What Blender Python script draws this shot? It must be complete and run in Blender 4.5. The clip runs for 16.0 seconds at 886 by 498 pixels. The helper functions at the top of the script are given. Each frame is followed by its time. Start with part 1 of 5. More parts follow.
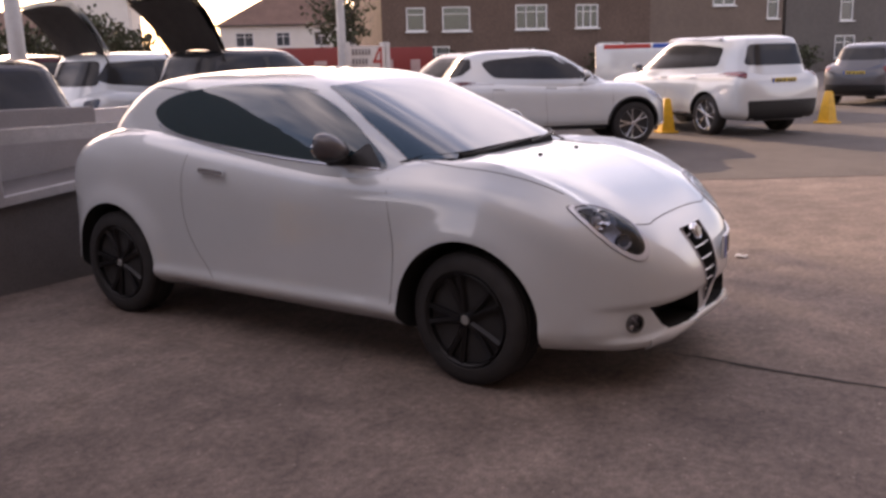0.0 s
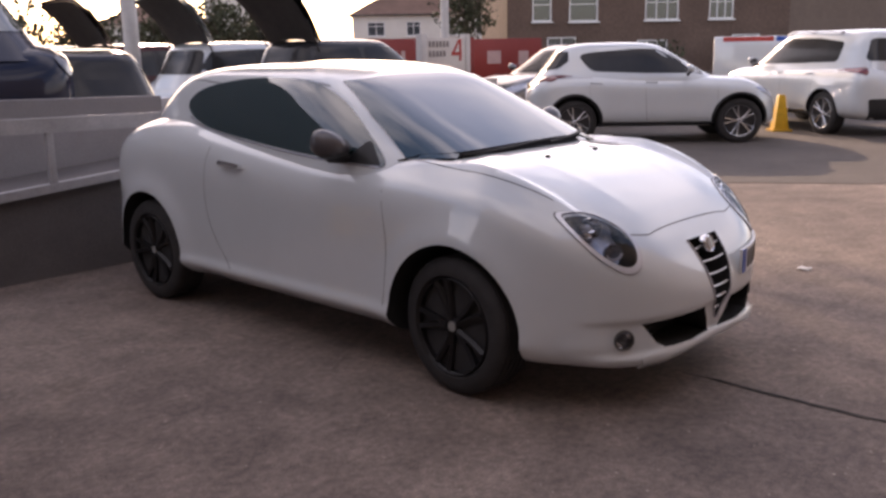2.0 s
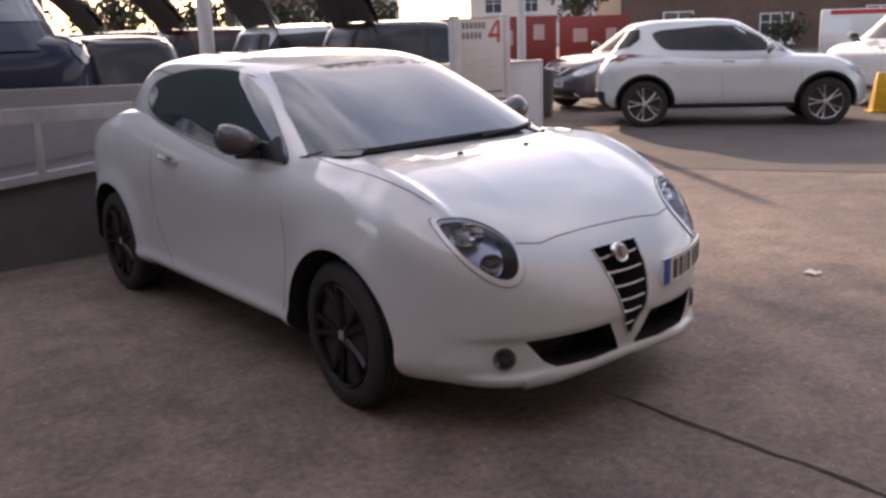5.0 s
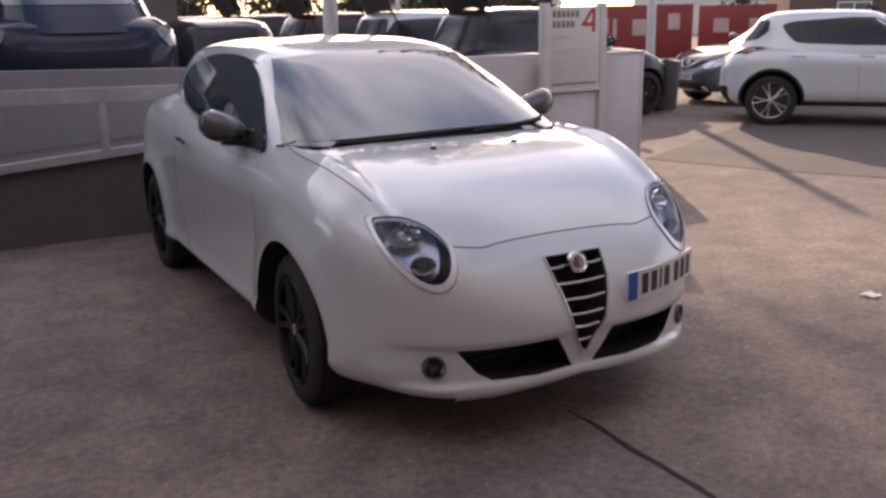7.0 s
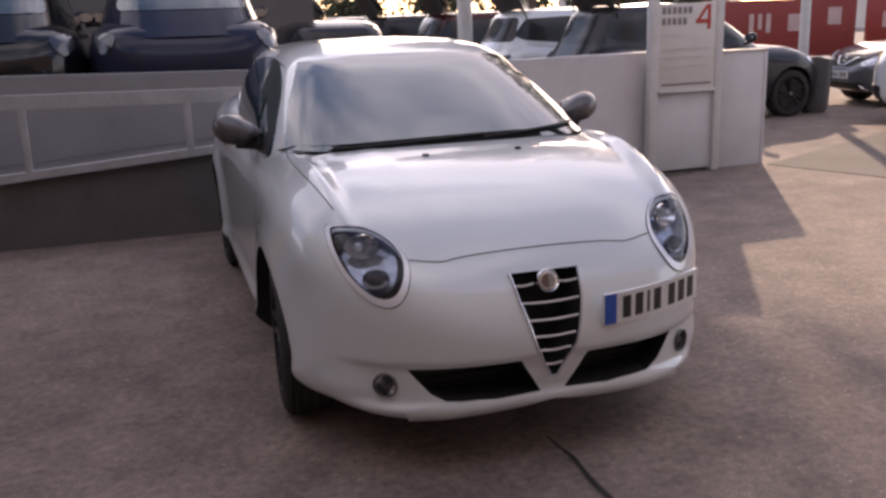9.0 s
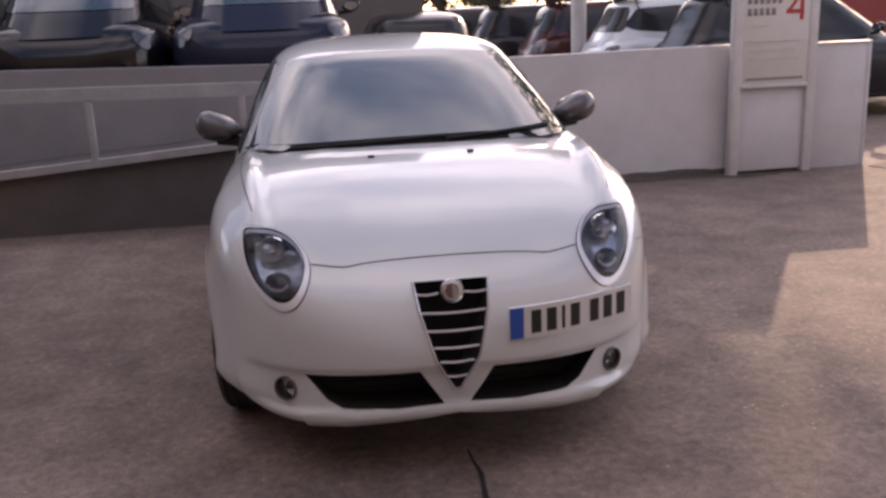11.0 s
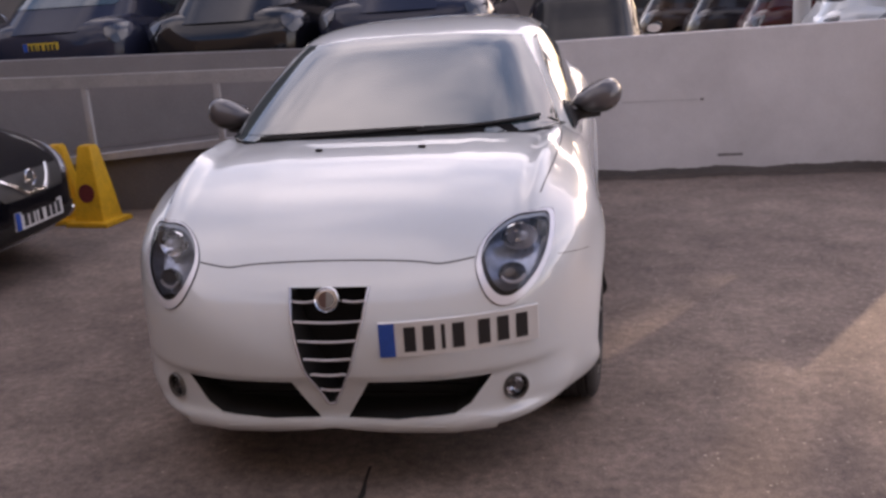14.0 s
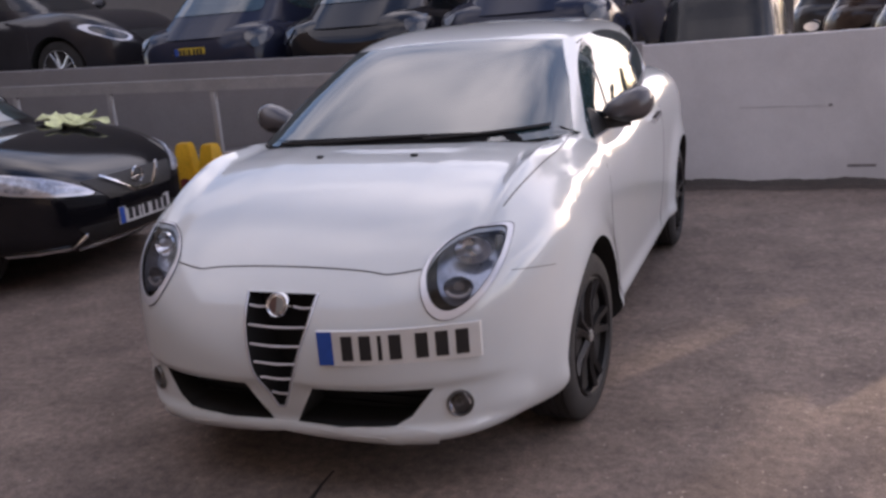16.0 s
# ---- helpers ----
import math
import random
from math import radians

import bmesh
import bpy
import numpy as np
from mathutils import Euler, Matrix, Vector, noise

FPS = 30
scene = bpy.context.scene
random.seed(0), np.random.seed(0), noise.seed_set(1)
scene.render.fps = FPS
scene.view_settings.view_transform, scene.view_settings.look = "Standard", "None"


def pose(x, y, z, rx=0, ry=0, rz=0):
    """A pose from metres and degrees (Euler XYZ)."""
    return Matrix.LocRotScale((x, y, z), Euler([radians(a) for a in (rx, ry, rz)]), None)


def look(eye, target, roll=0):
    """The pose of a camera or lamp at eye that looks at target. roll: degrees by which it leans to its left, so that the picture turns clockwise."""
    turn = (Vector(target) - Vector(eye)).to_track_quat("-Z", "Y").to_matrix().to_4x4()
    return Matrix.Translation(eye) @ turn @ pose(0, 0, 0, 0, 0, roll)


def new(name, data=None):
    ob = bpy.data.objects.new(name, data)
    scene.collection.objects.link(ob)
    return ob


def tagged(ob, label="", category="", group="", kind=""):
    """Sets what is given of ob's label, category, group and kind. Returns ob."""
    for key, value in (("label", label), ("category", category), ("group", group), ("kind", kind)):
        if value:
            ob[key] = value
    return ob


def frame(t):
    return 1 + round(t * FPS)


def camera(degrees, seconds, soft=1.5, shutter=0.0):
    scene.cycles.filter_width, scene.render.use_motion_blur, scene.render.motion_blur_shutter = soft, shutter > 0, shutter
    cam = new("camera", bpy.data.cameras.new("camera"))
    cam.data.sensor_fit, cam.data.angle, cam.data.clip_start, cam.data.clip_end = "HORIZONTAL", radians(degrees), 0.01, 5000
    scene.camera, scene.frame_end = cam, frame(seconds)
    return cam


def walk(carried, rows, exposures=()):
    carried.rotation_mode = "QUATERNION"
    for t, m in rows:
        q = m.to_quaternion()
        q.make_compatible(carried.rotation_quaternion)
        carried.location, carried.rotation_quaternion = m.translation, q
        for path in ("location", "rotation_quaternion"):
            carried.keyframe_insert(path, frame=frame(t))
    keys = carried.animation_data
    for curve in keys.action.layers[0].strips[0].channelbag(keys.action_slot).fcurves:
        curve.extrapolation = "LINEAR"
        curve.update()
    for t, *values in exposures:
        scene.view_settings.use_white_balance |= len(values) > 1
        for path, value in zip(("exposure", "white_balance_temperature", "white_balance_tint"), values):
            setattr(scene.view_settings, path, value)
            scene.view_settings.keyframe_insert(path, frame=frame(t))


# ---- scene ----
cam = camera(52.3, 16.0, soft=2.9)
PATH = [
    (0, (-4.145, -3.414, 1.494), (-2.533, -2.306, 1.075), -1.5),
    (0.5, (-4.055, -3.556, 1.503), (-2.486, -2.391, 1.081), -0.7),
    (1, (-3.911, -3.575, 1.498), (-2.385, -2.357, 1.065), -1.6),
    (1.5, (-3.772, -3.681, 1.503), (-2.29, -2.411, 1.068), -1.9),
    (2, (-3.646, -3.811, 1.509), (-2.214, -2.484, 1.075), -1.0),
    (2.5, (-3.488, -3.844, 1.507), (-2.05, -2.525, 1.068), -1.5),
    (3, (-3.353, -3.961, 1.502), (-1.963, -2.589, 1.071), -1.6),
    (3.5, (-3.219, -4.112, 1.517), (-1.89, -2.685, 1.071), -0.9),
    (6, (-2.36, -4.446, 1.538), (-1.254, -2.848, 1.066), -1.7),
    (6.5, (-2.166, -4.578, 1.537), (-1.17, -2.91, 1.065), -0.3),
    (7, (-1.976, -4.598, 1.527), (-1.042, -2.899, 1.033), -1.1),
    (7.5, (-1.803, -4.598, 1.526), (-0.938, -2.864, 1.029), -1.5),
    (8, (-1.604, -4.734, 1.533), (-0.862, -2.944, 1.037), -0.6),
    (8.5, (-1.433, -4.784, 1.525), (-0.775, -2.963, 1.024), -1.5),
    (9, (-1.241, -4.749, 1.524), (-0.651, -2.901, 1.035), -1.9),
    (11.5, (-0.191, -4.879, 1.542), (-0.038, -2.951, 1.035), -2.9),
    (12, (0.014, -4.816, 1.533), (0.06, -2.883, 1.023), -3.7),
    (12.5, (0.199, -4.754, 1.536), (0.154, -2.82, 1.028), -3.5),
    (13, (0.441, -4.778, 1.538), (0.296, -2.852, 1.018), -2.0),
    (13.5, (0.653, -4.682, 1.516), (0.421, -2.767, 0.987), -4.0),
    (14, (0.816, -4.609, 1.526), (0.493, -2.707, 0.997), -3.8),
    (14.5, (1.056, -4.616, 1.518), (0.614, -2.739, 0.988), -3.4),
    (15, (1.223, -4.531, 1.512), (0.695, -2.673, 0.994), -4.0),
    (15.5, (1.358, -4.432, 1.5), (0.769, -2.59, 0.989), -4.1),
    (16, (1.548, -4.374, 1.503), (0.812, -2.583, 1.003), -4.7),
]
walk(cam, [(t, look(e, g, r)) for t, e, g, r in PATH], [(0.0, 1.0, 7600, 33), (3.5, 0.96, 7150, 26), (9.0, 0.96, 7100, 28), (12.5, 1.18, 7550, 32), (16.0, 1.01, 6900, 26)])

# ---- world and sun ----
SUN_TO = Vector((0.527, 0.850, 0.0)).normalized()
SUN_EL = radians(19.6)
world = bpy.data.worlds.new("world")
scene.world = world
world.use_nodes = True
wn = world.node_tree.nodes
sky = wn.new("ShaderNodeTexSky")
sky.sky_type = "NISHITA"
sky.sun_disc = False
sky.sun_elevation = SUN_EL
sky.sun_rotation = math.atan2(SUN_TO.x, SUN_TO.y)
sky.air_density, sky.dust_density, sky.ozone_density = 1.0, 1.4, 2.0
wn["Background"].inputs["Strength"].default_value = 0.142
# thin broken cloud over the clear sky
wt = wn.new("ShaderNodeTexCoord")
wm = wn.new("ShaderNodeMapping")
wm.inputs["Scale"].default_value = (1.0, 1.0, 2.6)
cloud = wn.new("ShaderNodeTexNoise")
cloud.inputs["Scale"].default_value, cloud.inputs["Detail"].default_value, cloud.inputs["Roughness"].default_value = 2.0, 4, 0.5
cr = wn.new("ShaderNodeMapRange")
cr.inputs["From Min"].default_value, cr.inputs["From Max"].default_value = 0.41, 0.70
cr.inputs["To Min"].default_value, cr.inputs["To Max"].default_value = 0.0, 0.85
cm = wn.new("ShaderNodeMix")
cm.data_type = "RGBA"
wl = world.node_tree.links
# cloud scatters light forward: it is brighter towards the sun
near = wn.new("ShaderNodeVectorMath")
near.operation = "DOT_PRODUCT"
near.inputs[1].default_value = SUN_TO * math.cos(SUN_EL) + Vector((0, 0, math.sin(SUN_EL)))
lobe = wn.new("ShaderNodeMapRange")
lobe.interpolation_type = "SMOOTHSTEP"
lobe.inputs["From Min"].default_value, lobe.inputs["From Max"].default_value = 0.2, 1.0
lobe.inputs["To Min"].default_value, lobe.inputs["To Max"].default_value = 7.2, 11.5
tint = wn.new("ShaderNodeVectorMath")
tint.operation = "SCALE"
tint.inputs[0].default_value = (0.965, 1.0, 1.04)
wl.new(wt.outputs["Generated"], near.inputs[0])
wl.new(near.outputs["Value"], lobe.inputs["Value"])
wl.new(lobe.outputs["Result"], tint.inputs["Scale"])
wl.new(tint.outputs["Vector"], cm.inputs["B"])
wl.new(wt.outputs["Generated"], wm.inputs["Vector"])
wl.new(wm.outputs["Vector"], cloud.inputs["Vector"])
wl.new(cloud.outputs["Fac"], cr.inputs["Value"])
wl.new(cr.outputs["Result"], cm.inputs["Factor"])
wl.new(sky.outputs["Color"], cm.inputs["A"])
wl.new(cm.outputs["Result"], wn["Background"].inputs["Color"])
sun = new("sun", bpy.data.lights.new("sun", "SUN"))
sun.data.energy, sun.data.angle, sun.data.color = 2.35, radians(0.6), (1.0, 0.84, 0.62)
sun_from = SUN_TO * math.cos(SUN_EL) + Vector((0, 0, math.sin(SUN_EL)))
sun.matrix_world = look(sun_from * 60, (0, 0, 0))


# ---- materials ----
def mat(name, color, rough=0.6, metal=0.0, coat_ior=1.5, vary=0.15, scale=6.0, bump=0.0, bump_scale=60.0, coat=0.0, spec=0.5, transmission=0.0, fine=0.0, random=0.0, emit=0.0):
    """A surface with colour mottling at two scales and fine relief."""
    m = bpy.data.materials.new(name)
    m.use_nodes = True
    nt = m.node_tree
    b = nt.nodes["Principled BSDF"]
    b.inputs["Roughness"].default_value = rough
    b.inputs["Metallic"].default_value = metal
    b.inputs["Coat Weight"].default_value = coat
    b.inputs["Coat Roughness"].default_value = 0.04
    b.inputs["Coat IOR"].default_value = coat_ior
    b.inputs["Specular IOR Level"].default_value = spec
    b.inputs["Transmission Weight"].default_value = transmission
    tc = nt.nodes.new("ShaderNodeTexCoord")
    n1 = nt.nodes.new("ShaderNodeTexNoise")
    n1.inputs["Scale"].default_value = scale
    n1.inputs["Detail"].default_value = 6
    n1.inputs["Roughness"].default_value = 0.65
    nt.links.new(tc.outputs["Object"], n1.inputs["Vector"])
    ramp = nt.nodes.new("ShaderNodeMapRange")
    ramp.inputs["From Min"].default_value, ramp.inputs["From Max"].default_value = 0.3, 0.7
    ramp.inputs["To Min"].default_value, ramp.inputs["To Max"].default_value = 1 - vary, 1 + vary
    nt.links.new(n1.outputs["Fac"], ramp.inputs["Value"])
    value = ramp.outputs["Result"]
    if fine:
        n3 = nt.nodes.new("ShaderNodeTexNoise")
        n3.inputs["Scale"].default_value = bump_scale
        n3.inputs["Detail"].default_value = 3
        nt.links.new(tc.outputs["Object"], n3.inputs["Vector"])
        r3 = nt.nodes.new("ShaderNodeMapRange")
        r3.inputs["From Min"].default_value, r3.inputs["From Max"].default_value = 0.3, 0.7
        r3.inputs["To Min"].default_value, r3.inputs["To Max"].default_value = 1 - fine, 1 + fine
        nt.links.new(n3.outputs["Fac"], r3.inputs["Value"])
        mu = nt.nodes.new("ShaderNodeMath")
        mu.operation = "MULTIPLY"
        nt.links.new(value, mu.inputs[0])
        nt.links.new(r3.outputs["Result"], mu.inputs[1])
        value = mu.outputs[0]
    if random:
        oi = nt.nodes.new("ShaderNodeObjectInfo")
        r4 = nt.nodes.new("ShaderNodeMapRange")
        r4.inputs["To Min"].default_value, r4.inputs["To Max"].default_value = 1 - random, 1 + random
        nt.links.new(oi.outputs["Random"], r4.inputs["Value"])
        m4 = nt.nodes.new("ShaderNodeMath")
        m4.operation = "MULTIPLY"
        nt.links.new(value, m4.inputs[0])
        nt.links.new(r4.outputs["Result"], m4.inputs[1])
        value = m4.outputs[0]
    mix = nt.nodes.new("ShaderNodeVectorMath")
    mix.operation = "SCALE"
    mix.inputs[0].default_value = color
    nt.links.new(value, mix.inputs["Scale"])
    nt.links.new(mix.outputs["Vector"], b.inputs["Base Color"])
    if bump:
        n2 = nt.nodes.new("ShaderNodeTexNoise")
        n2.inputs["Scale"].default_value = bump_scale
        n2.inputs["Detail"].default_value = 5
        nt.links.new(tc.outputs["Object"], n2.inputs["Vector"])
        bp = nt.nodes.new("ShaderNodeBump")
        bp.inputs["Strength"].default_value = bump
        bp.inputs["Distance"].default_value = 0.01
        nt.links.new(n2.outputs["Fac"], bp.inputs["Height"])
        nt.links.new(bp.outputs["Normal"], b.inputs["Normal"])
    if emit:
        b.inputs["Emission Color"].default_value = (*color, 1)
        b.inputs["Emission Strength"].default_value = emit
    return m


WHITE_PAINT = mat("white_car_paint", (0.635, 0.672, 0.685), 0.3, vary=0.03, scale=2.0, coat=1.0, coat_ior=1.78)
BLACK_PAINT = mat("black_car_paint", (0.006, 0.006, 0.009), 0.08, vary=0.1, scale=2.0, spec=0.5)
NAVY_PAINT = mat("navy_car_paint", (0.018, 0.022, 0.042), 0.10, vary=0.1, scale=2.0, spec=0.28)
DARK_GREY_PAINT = mat("dark_grey_car_paint", (0.030, 0.030, 0.033), 0.2, 0.0, vary=0.06, scale=2.0)
MIRROR_CAP = mat("mirror_cap_paint", (0.085, 0.078, 0.085), 0.25, vary=0.06, scale=2.0, coat=0.5)
# black paint and tailgate lining lifted to grey: haze put into the base colour
HAZED_BLACK = mat("hazed_black_car_paint", (0.028, 0.026, 0.030), 0.16, vary=0.2, scale=1.5, spec=0.4)
GATE_LINING = mat("grey_tailgate_lining", (0.11, 0.10, 0.095), 0.7, vary=0.15, scale=6)
GREY_PAINT = mat("grey_car_paint", (0.10, 0.10, 0.11), 0.3, 0.3, vary=0.06, scale=2.0, coat=0.8)
RED_PAINT = mat("red_car_paint", (0.055, 0.008, 0.008), 0.2, vary=0.05, scale=2.0)
GLASS = mat("tinted_car_glass", (0.018, 0.042, 0.050), 0.03, vary=0.1, scale=1.5, spec=1.0, coat=0.55)
GLASS_DULL = mat("dusty_car_glass", (0.035, 0.035, 0.036), 0.14, vary=0.25, scale=1.2, spec=0.32)
BLACK_TRIM = mat("black_plastic_trim", (0.015, 0.015, 0.016), 0.55, vary=0.2, scale=12, bump=0.1, bump_scale=400)
SCUTTLE = mat("scuttle_dark_reflection", (0.008, 0.008, 0.009), 0.85, vary=0.2, scale=20, spec=0.1)
WELL = mat("wheel_well_liner", (0.010, 0.010, 0.010), 0.9, vary=0.2, scale=8)
RUBBER = mat("tyre_rubber", (0.028, 0.026, 0.026), 0.8, vary=0.25, scale=10, bump=0.2, bump_scale=150)
DARK_ALLOY = mat("dark_alloy", (0.015, 0.014, 0.015), 0.42, 0.4, vary=0.15, scale=10)
ALLOY = mat("silver_alloy", (0.55, 0.55, 0.56), 0.25, 0.85, vary=0.08, scale=10)
CHROME = mat("chrome", (0.75, 0.75, 0.76), 0.08, 1.0, vary=0.03, scale=8)
BADGE_RED = mat("badge_dull_red", (0.13, 0.075, 0.065), 0.3, vary=0.1, scale=40, coat=0.6)
BADGE_PALE = mat("badge_pale_grey", (0.26, 0.26, 0.25), 0.3, vary=0.1, scale=40, coat=0.6)
SATIN = mat("satin_silver", (0.62, 0.62, 0.66), 0.22, 0.6, vary=0.04, scale=8)
LAMP_DARK = mat("headlamp_housing", (0.030, 0.034, 0.045), 0.12, vary=0.2, scale=20, coat=0.8)
FOG_RING = mat("fog_lamp_ring", (0.10, 0.095, 0.09), 0.3, 0.3, vary=0.2, scale=30, coat=0.5)
LAMP_BOWL = mat("headlamp_lower_bowl", (0.26, 0.28, 0.32), 0.15, 0.5, vary=0.25, scale=20, coat=0.8)
LAMP_TUB = mat("headlamp_tub", (0.44, 0.48, 0.56), 0.22, 0.45, vary=0.4, scale=16, coat=0.6)
LENS = bpy.data.materials.new("clear_lamp_cover")
LENS.use_nodes = True
ln = LENS.node_tree
ln.nodes.remove(ln.nodes["Principled BSDF"])
l_fr, l_tr, l_gl, l_mx = [ln.nodes.new(k) for k in ("ShaderNodeFresnel", "ShaderNodeBsdfTransparent", "ShaderNodeBsdfGlossy", "ShaderNodeMixShader")]
l_fr.inputs["IOR"].default_value, l_gl.inputs["Roughness"].default_value = 1.5, 0.02
l_tr.inputs["Color"].default_value = (0.86, 0.89, 0.95, 1)
ln.links.new(l_fr.outputs[0], l_mx.inputs[0])
ln.links.new(l_tr.outputs[0], l_mx.inputs[1])
ln.links.new(l_gl.outputs[0], l_mx.inputs[2])
ln.links.new(l_mx.outputs[0], ln.nodes["Material Output"].inputs["Surface"])
LAMP_CLEAR = mat("clear_lamp_inside", (0.42, 0.44, 0.50), 0.15, 0.5, vary=0.5, scale=26, coat=1.0)
BEZEL = mat("pale_silver_bezel", (0.74, 0.75, 0.80), 0.25, 0.25, vary=0.03, scale=8, coat=0.6)
RED_LENS = mat("red_lamp_lens", (0.15, 0.018, 0.018), 0.12, vary=0.1, scale=30, coat=0.6)
PLATE_WHITE = mat("plate_white", (0.70, 0.70, 0.69), 0.35, vary=0.03, scale=20)
PLATE_YELLOW = mat("plate_yellow", (0.70, 0.50, 0.06), 0.4, vary=0.05, scale=20)
PLATE_BLUE = mat("plate_blue", (0.02, 0.09, 0.42), 0.35, vary=0.1, scale=40)
PLATE_INK = mat("plate_ink", (0.02, 0.02, 0.022), 0.4, vary=0.1, scale=30)
CONE_YELLOW = mat("yellow_plastic", (0.72, 0.40, 0.02), 0.45, vary=0.15, scale=9, fine=0.08)
CONE_RED = mat("red_print", (0.16, 0.025, 0.025), 0.5, vary=0.2, scale=15)
WALL_PAINT = mat("painted_panel", (0.60, 0.595, 0.615), 0.6, vary=0.13, scale=1.1, fine=0.03, bump=0.05, bump_scale=90)
RAIL_DULL = mat("dull_rail_paint", (0.39, 0.38, 0.385), 0.6, vary=0.15, scale=4, fine=0.08)
RAIL_WHITE = mat("white_rail_paint", (0.58, 0.57, 0.56), 0.5, vary=0.1, scale=5, fine=0.06)
DARK_WALL = mat("grey_painted_block", (0.285, 0.275, 0.285), 0.8, vary=0.12, scale=1.5, fine=0.06, bump=0.2, bump_scale=60)
RAMP_SIDE = mat("dark_ramp_concrete", (0.12, 0.108, 0.106), 0.85, vary=0.2, scale=1.5, fine=0.1, bump=0.2, bump_scale=60)
CONCRETE = mat("grey_concrete", (0.22, 0.21, 0.20), 0.85, vary=0.2, scale=2.5, fine=0.12, bump=0.3, bump_scale=50)
BRICK = mat("brown_brick", (0.13, 0.085, 0.065), 0.9, vary=0.15, scale=0.6, fine=0.15, bump_scale=6)
RENDER_WHITE = mat("white_render", (0.66, 0.62, 0.56), 0.85, vary=0.08, scale=0.6)
ROOF_TILE = mat("brown_roof_tile", (0.16, 0.09, 0.065), 0.85, vary=0.2, scale=0.8, fine=0.15, bump_scale=8)
FRAME_WHITE = mat("white_window_frame", (0.75, 0.74, 0.72), 0.5, vary=0.04, scale=3)
PANE = mat("window_pane", (0.06, 0.07, 0.08), 0.05, vary=0.2, scale=0.5, spec=0.8)
RED_BOARD = mat("red_board", (0.24, 0.036, 0.031), 0.5, vary=0.1, scale=2)
BANNER_PALE = mat("faded_print", (0.48, 0.36, 0.34), 0.6, vary=0.12, scale=6)
SIGN_WHITE = mat("sign_white", (0.66, 0.63, 0.60), 0.5, vary=0.05, scale=4)
SIGN_GREY = mat("sign_grey_print", (0.24, 0.22, 0.22), 0.5, vary=0.05, scale=4)
SIGN_RED = mat("sign_red_print", (0.50, 0.05, 0.04), 0.5, vary=0.05, scale=4)
LEAF = mat("dark_foliage", (0.05, 0.055, 0.028), 0.8, vary=0.4, scale=1.5, fine=0.3, bump_scale=12)
BARK = mat("bark", (0.09, 0.07, 0.055), 0.9, vary=0.3, scale=5)
CLOTH = mat("lime_cloth", (0.62, 0.66, 0.38), 0.9, vary=0.25, scale=14, fine=0.15, bump=0.4, bump_scale=120)


# ---- building tools ----
def part(name, bm, material, parent=None, label="", smooth=True, angle=40):
    me = bpy.data.meshes.new(name)
    bm.to_mesh(me)
    bm.free()
    for m in (material if isinstance(material, (list, tuple)) else [material]):
        me.materials.append(m)
    if smooth:
        me.polygons.foreach_set("use_smooth", [True] * len(me.polygons))
        me.set_sharp_from_angle(angle=radians(angle))
    ob = new(name, me)
    if parent is not None:
        ob.parent = parent
    if label:
        ob["label"] = label
    return ob


def thing(name, m, label, category, group="", kind=""):
    ob = new(name)
    ob.matrix_world = m
    return tagged(ob, label, category, group, kind)


def box_bm(cx, cy, cz, sx, sy, sz, bevel=0.0, bm=None, rot=0.0, seg=2):
    own = bm is None
    bm = bmesh.new() if own else bm
    m = Matrix.Translation((cx, cy, cz)) @ Matrix.Rotation(rot, 4, "Z") @ Matrix.Diagonal((sx, sy, sz, 1))
    r = bmesh.ops.create_cube(bm, size=1, matrix=m)
    if bevel:
        es = list({e for v in r["verts"] for e in v.link_edges})
        bmesh.ops.bevel(bm, geom=es, offset=bevel, segments=seg, affect="EDGES", profile=0.5)
    return bm


def tube_bm(points, radius, bm=None, sides=6):
    """A tube along points."""
    bm = bmesh.new() if bm is None else bm
    rings = []
    pts = [Vector(p) for p in points]
    for i, p in enumerate(pts):
        d = (pts[min(i + 1, len(pts) - 1)] - pts[max(i - 1, 0)]).normalized()
        a = d.orthogonal() if i == 0 else (rings_a - d * rings_a.dot(d))
        a.normalize()
        rings_a = a
        b = d.cross(a)
        rings.append([bm.verts.new(p + radius * (math.cos(k) * a + math.sin(k) * b)) for k in (2 * math.pi * j / sides for j in range(sides))])
    for r0, r1 in zip(rings, rings[1:]):
        for j in range(sides):
            bm.faces.new((r0[j], r0[(j + 1) % sides], r1[(j + 1) % sides], r1[j]))
    bm.faces.new(rings[0][::-1])
    bm.faces.new(rings[-1])
    return bm


def spin_bm(profile, steps=32, axis="X", bm=None, centre=(0, 0, 0), front=True):
    """Turn a profile of (along, radius) about an axis; front: closes the first end."""
    bm = bmesh.new() if bm is None else bm
    rings = []
    for a, r in profile:
        ring = []
        for k in range(steps):
            t = 2 * math.pi * k / steps
            c, s = r * math.cos(t), r * math.sin(t)
            p = {"X": (a, c, s), "Y": (c, a, s), "Z": (c, s, a)}[axis]
            ring.append(bm.verts.new(Vector(p) + Vector(centre)))
        rings.append(ring)
    for r0, r1 in zip(rings, rings[1:]):
        for j in range(steps):
            bm.faces.new((r0[j], r0[(j + 1) % steps], r1[(j + 1) % steps], r1[j]))
    if front:
        bm.faces.new(rings[0][::-1])
    bm.faces.new(rings[-1])
    bmesh.ops.recalc_face_normals(bm, faces=bm.faces)
    return bm


